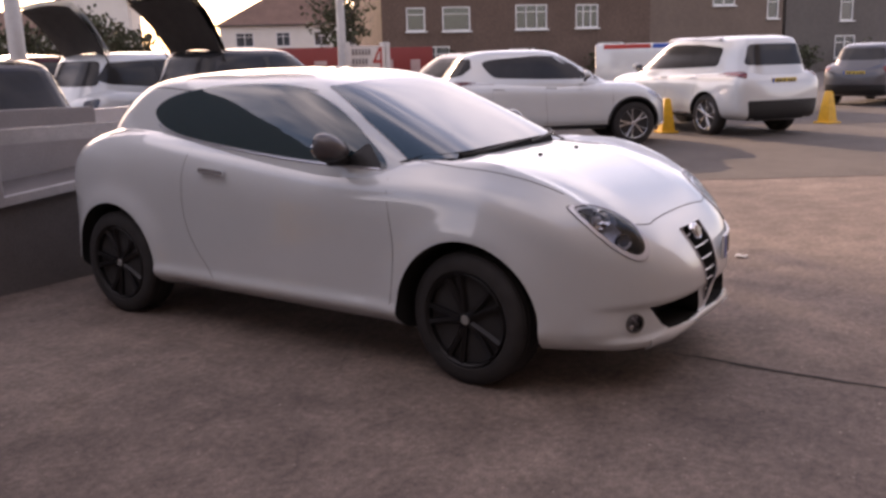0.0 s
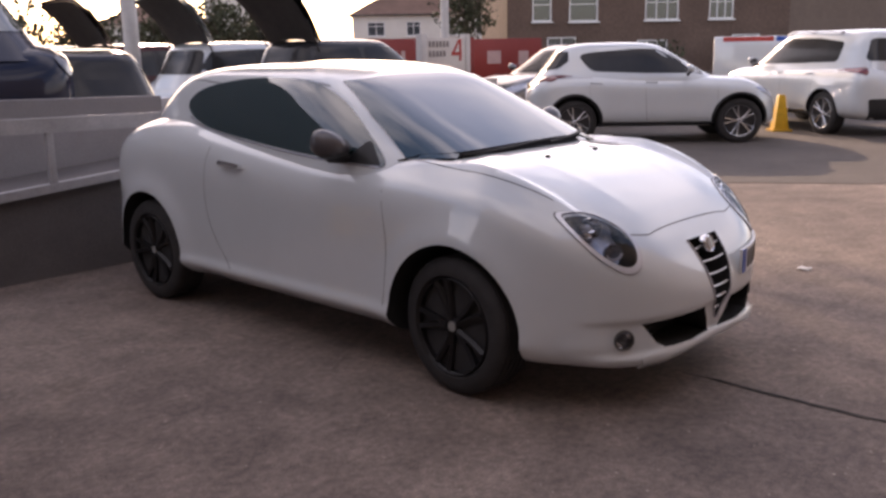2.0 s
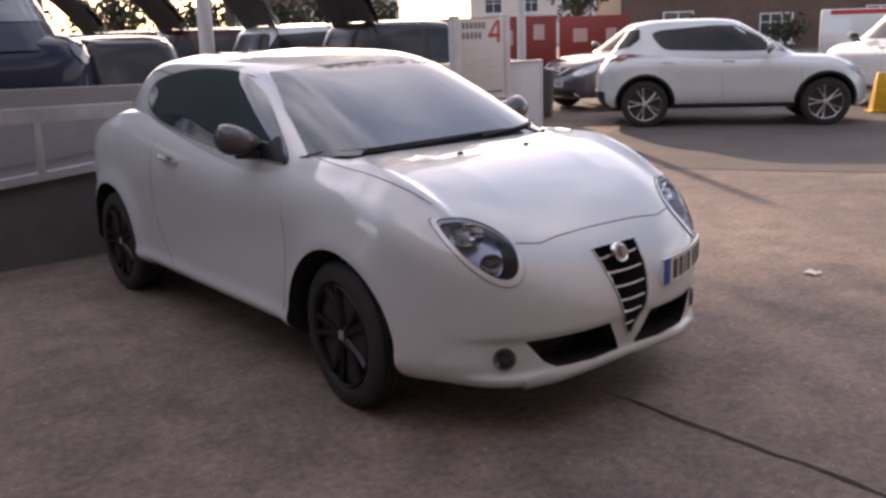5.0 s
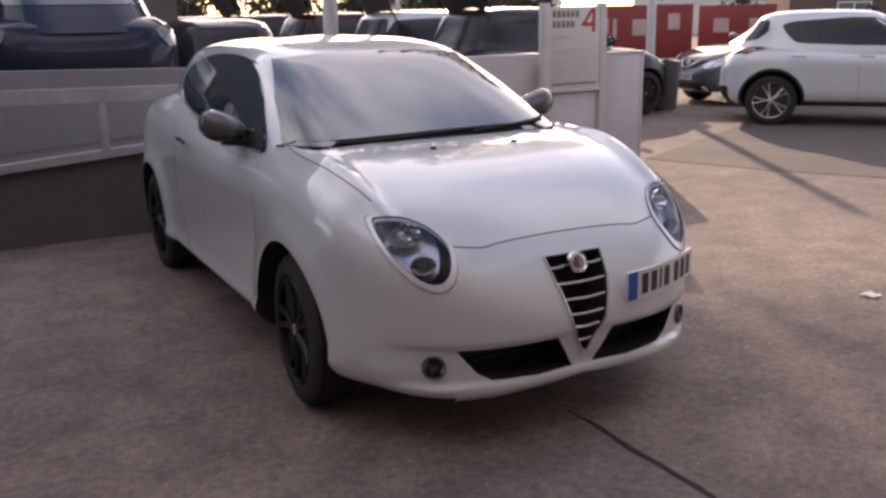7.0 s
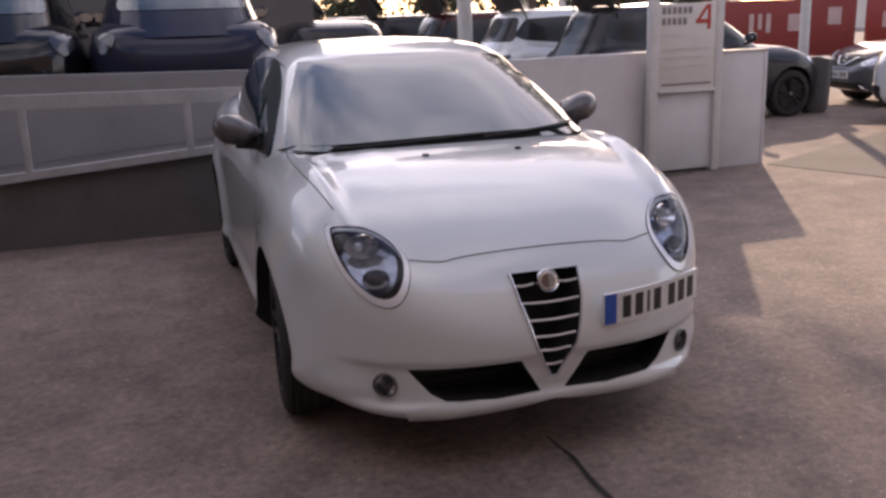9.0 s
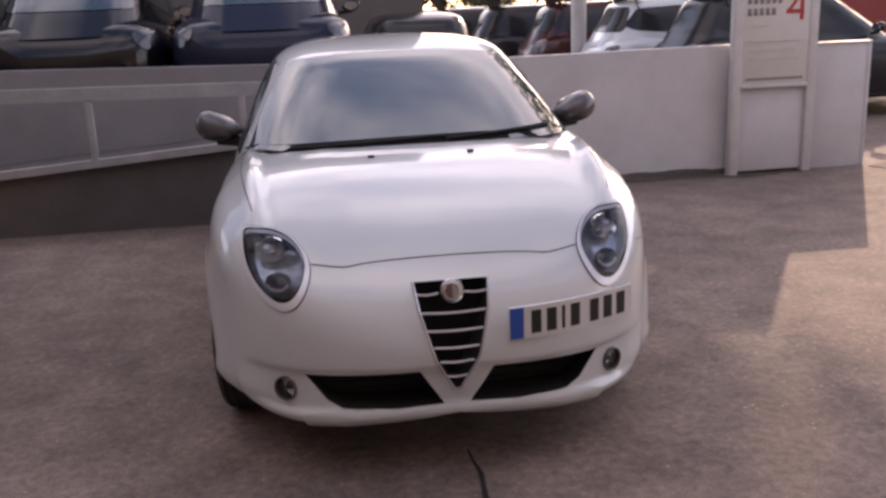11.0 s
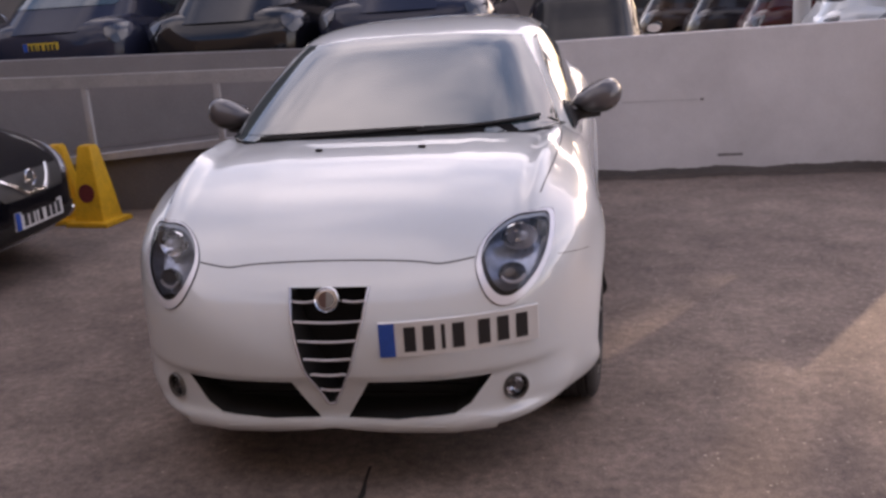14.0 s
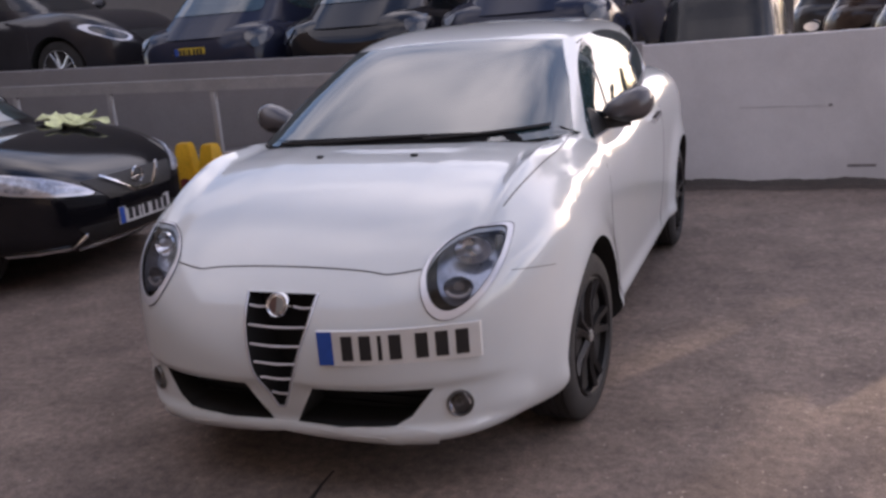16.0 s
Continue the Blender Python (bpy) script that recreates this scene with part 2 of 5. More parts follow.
def prism_bm(poly, axis, a, b, bm=None):
    """A polygon of (u, v) drawn out along an axis from a to b."""
    bm = bmesh.new() if bm is None else bm
    put = {"X": lambda u, v, w: (w, u, v), "Y": lambda u, v, w: (u, w, v), "Z": lambda u, v, w: (u, v, w)}[axis]
    lo = [bm.verts.new(put(u, v, a)) for u, v in poly]
    hi = [bm.verts.new(put(u, v, b)) for u, v in poly]
    n = len(poly)
    fs = [bm.faces.new(lo), bm.faces.new(hi[::-1])]
    for i in range(n):
        fs.append(bm.faces.new((lo[i], hi[i], hi[(i + 1) % n], lo[(i + 1) % n])))
    bmesh.ops.recalc_face_normals(bm, faces=fs)
    return bm


def spline(points):
    """A smooth curve through (t, value) pairs, held level past its ends."""
    t = np.array([p[0] for p in points], float)
    v = np.array([p[1] for p in points], float)
    n = len(t)
    h = np.diff(t)
    a = np.zeros((n, n))
    r = np.zeros(n)
    a[0, 0] = a[-1, -1] = 1
    for i in range(1, n - 1):
        a[i, i - 1], a[i, i], a[i, i + 1] = h[i - 1], 2 * (h[i - 1] + h[i]), h[i]
        r[i] = 6 * ((v[i + 1] - v[i]) / h[i] - (v[i] - v[i - 1]) / h[i - 1])
    m = np.linalg.solve(a, r)

    def f(x):
        x = min(max(x, t[0]), t[-1])
        i = min(max(int(np.searchsorted(t, x)) - 1, 0), n - 2)
        p, q = (t[i + 1] - x), (x - t[i])
        return float((m[i] * p ** 3 + m[i + 1] * q ** 3) / (6 * h[i]) + (v[i] / h[i] - m[i] * h[i] / 6) * p + (v[i + 1] / h[i] - m[i + 1] * h[i] / 6) * q)
    return f


def closed(points, n=48):
    """A smooth closed outline through a few points."""
    k = len(points)
    fx = spline([(i, points[i % k][0]) for i in range(-3, k + 4)])
    fy = spline([(i, points[i % k][1]) for i in range(-3, k + 4)])
    return [(fx(k * j / n), fy(k * j / n)) for j in range(n)]


def rounded(points, r=0.04, per=4, edge=3):
    """A closed outline of straight edges with rounded corners."""
    out = []
    k = len(points)
    for i in range(k):
        a, b, c = Vector(points[i - 1]), Vector(points[i]), Vector(points[(i + 1) % k])
        da, dc = (a - b), (c - b)
        p, q = b + da.normalized() * min(r, da.length * 0.45), b + dc.normalized() * min(r, dc.length * 0.45)
        for j in range(per + 1):
            t = j / per
            v = p * (1 - t) ** 2 + b * 2 * t * (1 - t) + q * t * t
            out.append((v.x, v.y))
        e = c + (b - c).normalized() * min(r, dc.length * 0.45)
        for j in range(1, edge + 1):
            v = q.lerp(e, j / (edge + 1))
            out.append((v.x, v.y))
    return out


def straight(points, per=8):
    """A closed outline with straight edges, each cut into pieces."""
    out = []
    for (x0, y0), (x1, y1) in zip(points, points[1:] + points[:1]):
        out += [(x0 + (x1 - x0) * j / per, y0 + (y1 - y0) * j / per) for j in range(per)]
    return out


from mathutils.bvhtree import BVHTree


class Skin:
    """A surface to lay things upon."""

    def __init__(self, bm):
        self.tree = BVHTree.FromBMesh(bm)

    def hit(self, u, v, way):
        o, d = {"front": ((u, -6, v), (0, 1, 0)), "back": ((u, 6, v), (0, -1, 0)), "right": ((-4, u, v), (1, 0, 0)),
                "left": ((4, u, v), (-1, 0, 0)), "top": ((u, v, 6), (0, 0, -1))}[way]
        p, n, _, _ = self.tree.ray_cast(Vector(o), Vector(d))
        if p is None:
            p, n, _, _ = self.tree.find_nearest(Vector(o) + Vector(d) * (4 if way in ("right", "left") else 5))
        if n.dot(Vector(d)) > 0:
            n = -n
        return p, n

    def patch(self, outline, way, lift=0.004, rings=7, dome=0.0, inner=0.0, shift=0.0):
        """A sheet on the surface, bounded by an outline, with a turned-down rim. inner: leaves the middle open."""
        bm = bmesh.new()
        cx = sum(p[0] for p in outline) / len(outline)
        cy = sum(p[1] for p in outline) / len(outline)
        loops = []
        for k in range(rings + 1):
            s = inner + (1 - inner) * k / rings
            ring = []
            for x, y in outline:
                p, n = self.hit(cx + (x - cx) * s, cy + (y - cy) * s + shift * (1 - s), way)
                ring.append(bm.verts.new(p + n * (lift + dome * (1 - s * s))))
                if s == 0:
                    break
            loops.append(ring)
        ring = []
        for x, y in outline:
            p, n = self.hit(x, y, way)
            ring.append(bm.verts.new(p - n * 0.006))
        loops.append(ring)
        if inner:
            first = []
            for x, y in outline:
                p, n = self.hit(cx + (x - cx) * inner, cy + (y - cy) * inner + shift * (1 - inner), way)
                first.append(bm.verts.new(p - n * 0.006))
            loops.insert(0, first)
        m = len(outline)
        for a, b in zip(loops, loops[1:]):
            for j in range(m):
                if len(a) == 1:
                    bm.faces.new((a[0], b[j], b[(j + 1) % m]))
                else:
                    bm.faces.new((a[j], b[j], b[(j + 1) % m], a[(j + 1) % m]))
        bmesh.ops.recalc_face_normals(bm, faces=bm.faces)
        out = {"front": (1, -1), "back": (1, 1), "right": (0, -1), "left": (0, 1), "top": (2, 1)}[way]
        if sum(f.normal[out[0]] for f in bm.faces) * out[1] < 0:
            bmesh.ops.reverse_faces(bm, faces=bm.faces)
        return bm

    def line(self, pts, way, radius=0.003, lift=0.0, n=None, bm=None):
        """A thin bead along a line drawn on the surface."""
        k = len(pts) - 1
        n = n or max(8, 6 * k)
        if k == 1:
            q = [(pts[0][0] + (pts[1][0] - pts[0][0]) * i / n, pts[0][1] + (pts[1][1] - pts[0][1]) * i / n) for i in range(n + 1)]
        else:
            fx, fy = spline([(i, p[0]) for i, p in enumerate(pts)]), spline([(i, p[1]) for i, p in enumerate(pts)])
            q = [(fx(k * i / n), fy(k * i / n)) for i in range(n + 1)]
        hits = [self.hit(u, v, way) for u, v in q]
        return tube_bm([p + nn * lift for p, nn in hits], radius, bm, 5)


def mirror2(pts):
    return [(-x, y) for x, y in pts]


def carve(bm, cutters):
    """The solid less the cutters, as a new bmesh."""
    made = []

    def tmp(b):
        me = bpy.data.meshes.new("tmp")
        b.to_mesh(me)
        ob = new("tmp", me)
        made.append((ob, me))
        return ob
    base = tmp(bm)
    for c in cutters:
        mod = base.modifiers.new("cut", "BOOLEAN")
        mod.operation, mod.solver, mod.object = "DIFFERENCE", "EXACT", tmp(c)
        c.free()
    dg = bpy.context.evaluated_depsgraph_get()
    me = bpy.data.meshes.new_from_object(base.evaluated_get(dg))
    out = bmesh.new()
    out.from_mesh(me)
    bpy.data.meshes.remove(me)
    for ob, m in made:
        bpy.data.objects.remove(ob)
        bpy.data.meshes.remove(m)
    return out


# ---- cars ----
def lower_shell(P, stations=90, half=30):
    """The body below the glass: rings along the car, closed at nose and tail."""
    nose, tail, wide, yc, yd = P["nose"], P["tail"], P["wide"], P["yc"], P["yd"]
    belt, zb0 = spline(P["belt"]), P["bottom"]
    zn, zr, n = P["z_nose"], P["z_tail"], P.get("square", 5.5)
    bm = bmesh.new()
    rings = [[bm.verts.new((0, nose, zn))]]
    for i in range(1, stations):
        s = i / stations
        y = nose + (tail - nose) * (1 - math.cos(math.pi * s)) / 2
        fw = ft = fb = 1.0
        pole = zn
        if y < yc:
            u = (yc - y) / (yc - nose)
            fw, ft, fb = (1 - u ** P.get("nw", 2.5)) ** P.get("nwp", 0.36), (1 - u ** P.get("nt", 1.6)) ** P.get("ntp", 0.55), (1 - u ** P.get("nb", 7)) ** P.get("nbp", 0.45)
        if y > yd:
            u = (y - yd) / (tail - yd)
            fw, ft, fb, pole = (1 - u ** 4) ** 0.33, (1 - u ** 3) ** 0.45, (1 - u ** 6) ** 0.45, zr
        w, zt, zb = wide * fw, pole + (belt(y) - pole) * ft, pole - (pole - zb0) * fb
        zm = zb + 0.45 * (zt - zb)
        ring = []
        for k in range(2 * half):
            th = -math.pi / 2 + math.pi * k / half
            c, q = math.cos(th), math.sin(th)
            e = n if q > 0 else P.get("square_low", 4.5)
            r = 1 / (abs(c) ** e + abs(q) ** e) ** (1 / e)
            x, z = w * r * c, zm + ((zt - zm) if q > 0 else (zm - zb)) * r * q
            if abs(x) > 0.6 * wide:
                bulge = 0.0
                for yw in P["axles"]:
                    d = math.hypot(y - yw, z - P["wheel_r"])
                    bulge += P.get("flare", 0.018) * math.exp(-((d - P["arch_r"]) / 0.09) ** 2)
                bulge += (0.014 + (P.get("sill", 0.014) - 0.014) * max(0.0, min(1.0, (1.0 - abs(y)) / 0.2))) * math.exp(-((z - zb0 - P.get("sill_z", 0.08)) / P.get("sill_w", 0.06)) ** 2) * fw * (max(-0.6, min(1.0, (y + 1.72) / 0.12)) if P.get("chin") else 1.0)
                x += math.copysign(bulge, x) * min(1, (abs(x) / wide - 0.6) / 0.2)
            cx, amp, y0, y1 = P.get("crest", (0.62, 0.0, -1.8, -0.8))
            if amp and q > 0.2 and y0 < y < y1:
                fade = math.sin(math.pi * (y - y0) / (y1 - y0)) ** 0.6
                away = abs(x) - cx - 0.085 * (y - y0)
                z += amp * fade * math.exp(-(away / (0.030 if away < 0 else 0.052)) ** 2)
                z += 0.05 * amp * fade * math.exp(-((abs(x) - 0.30 - 0.10 * (y - y0)) / 0.04) ** 2)
            if P.get("chin") and y < -1.45:
                side = max(0.0, min(1.0, (0.74 - abs(x)) / 0.12)) * max(0.0, min(1.0, (-1.45 - y) / 0.2))
                y_in = P["chin"] * side * (1 / (1 + math.exp((z - 0.405) / 0.006)) - 1.6 / (1 + math.exp((z - 0.262) / 0.006)))
                ring.append(bm.verts.new((x, y + y_in, z)))
                continue
            ring.append(bm.verts.new((x, y, z)))
        rings.append(ring)
    rings.append([bm.verts.new((0, tail, zr))])
    join_rings(bm, rings)
    return bm


def join_rings(bm, rings):
    for a, b in zip(rings, rings[1:]):
        m = max(len(a), len(b))
        for j in range(m):
            vs = [a[j % len(a)], b[j % len(b)], b[(j + 1) % len(b)], a[(j + 1) % len(a)]]
            vs = list(dict.fromkeys(vs))
            bm.faces.new(vs)
    bmesh.ops.recalc_face_normals(bm, faces=bm.faces)


def cabin_shell(P, levels=40, around=72):
    """The glass house and roof: level rings, closed on top."""
    fz, ff, fr, fw = [spline(list(enumerate(P[k]))) for k in ("cz", "cf", "cr", "cw")]
    top = len(P["cz"]) - 1
    bm = bmesh.new()
    rings = []
    for i in range(levels + 1):
        v = top * (1 - (1 - i / levels) ** 1.35)
        z, yf, yr, w = fz(v), ff(v), fr(v), fw(v)
        c, a, n = (yf + yr) / 2, (yr - yf) / 2, P.get("plan", 4.3)
        if i == levels:
            rings.append([bm.verts.new((0, c, z))])
            break
        ring = []
        for k in range(around):
            th = 2 * math.pi * k / around
            co, si = math.cos(th), math.sin(th)
            r = 1 / (abs(co) ** n + abs(si) ** n) ** (1 / n)
            x, y = w * r * co, c + a * r * si
            x *= 1 - P.get("taper", 0.05) * max(0, y) ** 2
            ring.append(bm.verts.new((x, y, z)))
        rings.append(ring)
    low = [bm.verts.new((0, (fr(0) + ff(0)) / 2, P["cz"][0] - 0.05))]
    join_rings(bm, [low] + rings)
    return bm


def wheel(parent, side, y, r, width, x_out, rim_mat, spokes=5, steer=0.0, rim_share=0.68):
    """One road wheel: tyre with tread grooves, dished rim with spokes, hub."""
    w = new("wheel")
    w.parent = parent
    w.matrix_basis = pose(side * (x_out - width / 2), y, r, 0, 0, steer) @ Matrix.Diagonal((side, 1, 1, 1))
    h, rr = width / 2, r * rim_share
    prof = [(-h * 0.7, rr), (-h, rr + 0.02), (-h * 1.02, (r + rr) / 2), (-h * 0.94, r - 0.02), (-h * 0.8, r - 0.004)]
    for k in range(-2, 3):
        gx = k * h * 0.32
        prof += [(gx - 0.007, r), (gx - 0.005, r - 0.007), (gx + 0.005, r - 0.007), (gx + 0.007, r)]
    prof += [(h * 0.8, r - 0.004), (h * 0.94, r - 0.02), (h * 1.02, (r + rr) / 2), (h, rr + 0.02), (h * 0.7, rr)]
    part("tyre", spin_bm(prof, 40), RUBBER, w)
    bm = spin_bm([(h * 0.2, rr * 0.97), (h * 0.93, rr * 0.985), (h * 1.0, rr * 1.02), (h * 0.96, rr * 1.035), (h * 0.2, rr * 1.01)], 40)
    for k in range(spokes):
        a = 2 * math.pi * k / spokes
        for off in (-0.16, 0.16):
            p0 = Vector((h * 0.80, math.cos(a + off * 0.6) * rr * 0.16, math.sin(a + off * 0.6) * rr * 0.16))
            p1 = Vector((h * 0.74, math.cos(a + off) * rr * 0.6, math.sin(a + off) * rr * 0.6))
            p2 = Vector((h * 0.86, math.cos(a + off * 1.2) * rr * 0.99, math.sin(a + off * 1.2) * rr * 0.99))
            tube_bm([p0, p1, p2], 0.017, bm, 5)
    spin_bm([(h * 0.3, rr * 0.2), (h * 0.82, rr * 0.19), (h * 0.9, rr * 0.13), (h * 0.91, 0.001)], 20, bm=bm)
    part("rim", bm, rim_mat, w)
    part("brake_disc", spin_bm([(h * 0.05, rr * 0.8), (h * 0.15, rr * 0.8), (h * 0.16, 0.03), (h * 0.05, 0.03)], 24), WELL, w)
    part("hub_cap", spin_bm([(h * 0.9, 0.024), (h * 0.94, 0.022), (h * 0.95, 0.001)], 16), SATIN if rim_mat is ALLOY else BADGE_PALE, w)
    return w


def wing_mirror(parent, side, x, y, z, material, size=1.0):
    """A door mirror: shell, arm and glass."""
    bm = bmesh.new()
    bmesh.ops.create_uvsphere(bm, u_segments=24, v_segments=16, radius=1)
    for v in bm.verts:
        c = v.co
        c.x, c.y, c.z = c.x * 0.102 * size, c.y * (0.092 if c.y < 0 else 0.03) * size, c.z * (0.074 if c.z > 0 else 0.056) * size
        c.z += 0.016 * (c.x / 0.102)
        c.z *= 0.8 + 0.30 * (c.x / 0.102 + 0.6)
    bmesh.ops.transform(bm, matrix=Matrix.Diagonal((side, 1, 1, 1)), verts=bm.verts)
    bmesh.ops.translate(bm, vec=(side * x, y, z), verts=bm.verts)
    bmesh.ops.recalc_face_normals(bm, faces=bm.faces)
    for f in bm.faces:
        f.material_index = 1 if f.normal.z < -0.62 else 0
    shell = part("wing_mirror", bm, [material, BLACK_TRIM], parent)
    bm = tube_bm([(side * (x - 0.16 * size), y - 0.03, z - 0.075), (side * (x - 0.08), y - 0.02, z - 0.06), (side * (x + 0.01), y - 0.005, z - 0.05)], 0.024 * size, None, 8)
    part("mirror_arm", bm, BLACK_TRIM, shell)
    bm = prism_bm([(x * side + 0.08 * size * math.cos(t), z + 0.008 + 0.048 * size * math.sin(t)) for t in (2 * math.pi * k / 24 for k in range(24))], "Y", y + 0.024 * size, y + 0.034 * size)
    part("mirror_glass", bm, CHROME, shell)


def plate(parent, skin, u0, z0, way, yellow=False, lift=0.006, width=0.52):
    """A number plate, a little bent to the bodywork, with its writing as plain bars."""
    e = 1 if way == "front" else -1
    h = width / 2
    p0, p1 = skin.hit(u0 - h, z0, way)[0], skin.hit(u0 + h, z0, way)[0]
    mid = skin.hit(u0, z0, way)[0]
    sag = max(0.0, ((p0 + p1) / 2 - mid).y * e)
    out = Vector((0, -e, 0))

    def face(x, z, up):
        t = (x - u0 + h) / width
        y = p0.y + (p1.y - p0.y) * t - e * 4 * t * (1 - t) * sag * 0.55
        return Vector((x, y - e * (0.45 * sag + up), z))

    def sheet(a, b, za, zb, up, thick):
        x0, x1 = sorted((u0 + e * a, u0 + e * b))
        bm = bmesh.new()
        n = max(2, int((x1 - x0) / 0.02))
        rows = []
        for i in range(n + 1):
            x = x0 + (x1 - x0) * i / n
            rows.append([bm.verts.new(face(x, z0 + z, up - d)) for z, d in ((za, thick), (za, 0), (zb, 0), (zb, thick))])
        for r0, r1 in zip(rows, rows[1:]):
            for j in range(4):
                bm.faces.new((r0[j], r0[(j + 1) % 4], r1[(j + 1) % 4], r1[j]))
        bm.faces.new(rows[0])
        bm.faces.new(rows[-1][::-1])
        bmesh.ops.recalc_face_normals(bm, faces=bm.faces)
        return bm
    pl = part("number_plate", sheet(-h, h, -0.0555, 0.0555, lift, 0.014), PLATE_YELLOW if yellow else PLATE_WHITE, parent, angle=30)
    part("blue_strip", sheet(-h + 0.002, -h + 0.05, -0.0535, 0.0535, lift + 0.002, 0.004), PLATE_BLUE, pl, angle=30)
    gap = [0, 61, 122, 158, 241, 302, 363]
    q = width / 0.52
    for k in range(7):
        a = -h + 0.085 * q + gap[k] * q / 1000
        part("bar", sheet(a, a + (0.012 if k == 2 else 0.038) * q, -0.0395, 0.0395, lift + 0.002, 0.004), PLATE_INK, pl, angle=30)
    return pl


def carve_body(P, extra=(), stations=90, half=30):
    """Lower shell with wheel arches and further openings cut in; the cut faces take the second material."""
    bm = lower_shell(P, stations, half)
    skin = Skin(bm)
    cut = []
    for yw in P["axles"]:
        for s in (-1, 1):
            prof = [(s * 1.3, P["arch_r"]), (s * (P["wide"] - 0.30), P["arch_r"])]
            cut.append(spin_bm(prof, 56, centre=(0, yw, P["wheel_r"])))
    out = carve(bm, cut + list(extra))
    bm.free()
    for f in out.faces:
        far = max([skin.tree.find_nearest(v.co)[3] for v in f.verts] + [skin.tree.find_nearest(f.calc_center_median())[3]])
        f.material_index = 1 if far > 0.006 else 0
    return out, skin


def make_car(name, m, label, P, paint, group="", open_tail=False, fine=True, plates=True, plain=False):
    """A parked car from its proportions, with glass, lamps, wheels, mirrors and plates."""
    car = thing(name, m, label, "car", group)
    pane = GLASS if P.get("clean") else GLASS_DULL
    st, hf = (72, 26) if fine else (44, 18)
    bm, skin = carve_body(P, (), st, hf)
    part("body", bm, [paint, WELL], car)
    cb = cabin_shell(P, 30, 56)
    cs = Skin(cb)
    cab = part("cabin", cb, paint, car)
    W, zt = P["wide"], P["cz"][-1]
    zlo, zhi, wl, wh = P["glass_z"][0], P["glass_z"][1], P["glass_w"][0], P["glass_w"][1]
    part("windscreen", cs.patch(rounded([(-wl, zlo), (wl, zlo), (wh, zhi), (-wh, zhi)], 0.06, 4, 8), "front", 0.004, 6), pane, car)
    rg = P.get("rear_glass", [(-wl * 0.86, zlo + 0.10), (wl * 0.86, zlo + 0.10), (wh * 0.94, zhi - 0.02), (-wh * 0.94, zhi - 0.02)])
    part("rear_window", cs.patch(rounded(rg, 0.07, 4, 14), "back", 0.007, 16), pane, car)
    for way in ("right", "left"):
        wins = P["windows"]
        if len(wins) == 2:
            band = [wins[0][0], wins[1][0], wins[1][1], wins[1][2], wins[1][3], wins[0][2], wins[0][3], wins[0][4]]
            part("window_surround", cs.patch(rounded(band, 0.05), way, 0.002, 6), BLACK_TRIM, car)
        for side_win in wins:
            part("side_window", cs.patch(rounded(side_win, 0.07), way, 0.004, 6), pane, car)
        s = -1 if way == "right" else 1
        for hy in P.get("handles", ()):
            part("door_handle", skin.line([(hy, P["handle_z"]), (hy + 0.18, P["handle_z"] + 0.01)], way, 0.014, 0.008), paint if fine else BLACK_TRIM, car)
        for a, b in P.get("seams", ()):
            part("door_gap", skin.line([(a, P["bottom"] + 0.09), (a + b * 0.5, 0.6), (a + b, P["handle_z"] + 0.12)], way, 0.0025, -0.001), BLACK_TRIM, car)
        part("sill_trim", skin.line([(P["axles"][0] + P["arch_r"] + 0.02, P["bottom"] + 0.08), (P["axles"][1] - P["arch_r"] - 0.02, P["bottom"] + 0.08)], way, 0.045, -0.02), BLACK_TRIM, car)
        hl = [(s * x, z) for x, z in P["headlamp"]]
        lamp = part("headlight", skin.patch(closed(hl, 32), "front", 0.006, 5), SATIN, car)
        part("lens", skin.patch(closed([(sum(p[0] for p in hl) / len(hl) * 0.22 + 0.78 * x, sum(p[1] for p in hl) / len(hl) * 0.22 + 0.78 * z) for x, z in hl], 32), "front", 0.012, 5), LAMP_DARK if plain else LAMP_CLEAR, lamp)
        part("tail_light", skin.patch(rounded([(s * x, z) for x, z in P["taillamp"]], 0.03), "back", 0.012, 5), LAMP_DARK if plain else RED_LENS, car)
        wing_mirror(car, s, P["mirror"][0], P["mirror"][1], P["mirror"][2], paint)
        for yw in P["axles"]:
            wheel(car, s, yw, P["wheel_r"], P.get("tyre_w", 0.22), W - 0.012, P["rim_mat"], P.get("spokes", 5))
        if P.get("cladding"):
            for yw in P["axles"]:
                arc = [(yw + P["arch_r"] * 1.05 * math.cos(t), P["wheel_r"] + P["arch_r"] * 1.05 * math.sin(t)) for t in (math.pi * (k / 12 * 1.16 - 0.08) for k in range(13))]
                part("arch_trim", skin.line(arc, way, 0.026, -0.008, 30), BLACK_TRIM, car)
        if P.get("wrap"):
            part("rear_quarter_glass", cs.patch(rounded(P["wrap"][0], 0.03), way, 0.004, 6), pane, car)
            part("tail_light", skin.patch(rounded(P["wrap"][1], 0.02), way, 0.008, 5), RED_LENS, car)
        if P.get("rails"):
            zr, xr = P["rails"]
            rail = cs.line([(s * xr, -0.1), (s * (xr + 0.02), 0.5), (s * (xr + 0.01), 1.35)], "top", 0.017, 0.035, 24)
            for yy in (-0.08, 0.6, 1.33):
                p, n = cs.hit(s * (xr + 0.01), yy, "top")
                box_bm(p.x, p.y, p.z + 0.012, 0.03, 0.09, 0.05, 0.006, rail)
            part("roof_rail", rail, SATIN, car)
            part("side_strip", skin.line([(P["axles"][0] + P["arch_r"] + 0.05, P["bottom"] + 0.13), (P["axles"][1] - P["arch_r"] - 0.05, P["bottom"] + 0.13)], way, 0.014, 0.004), SATIN, car)
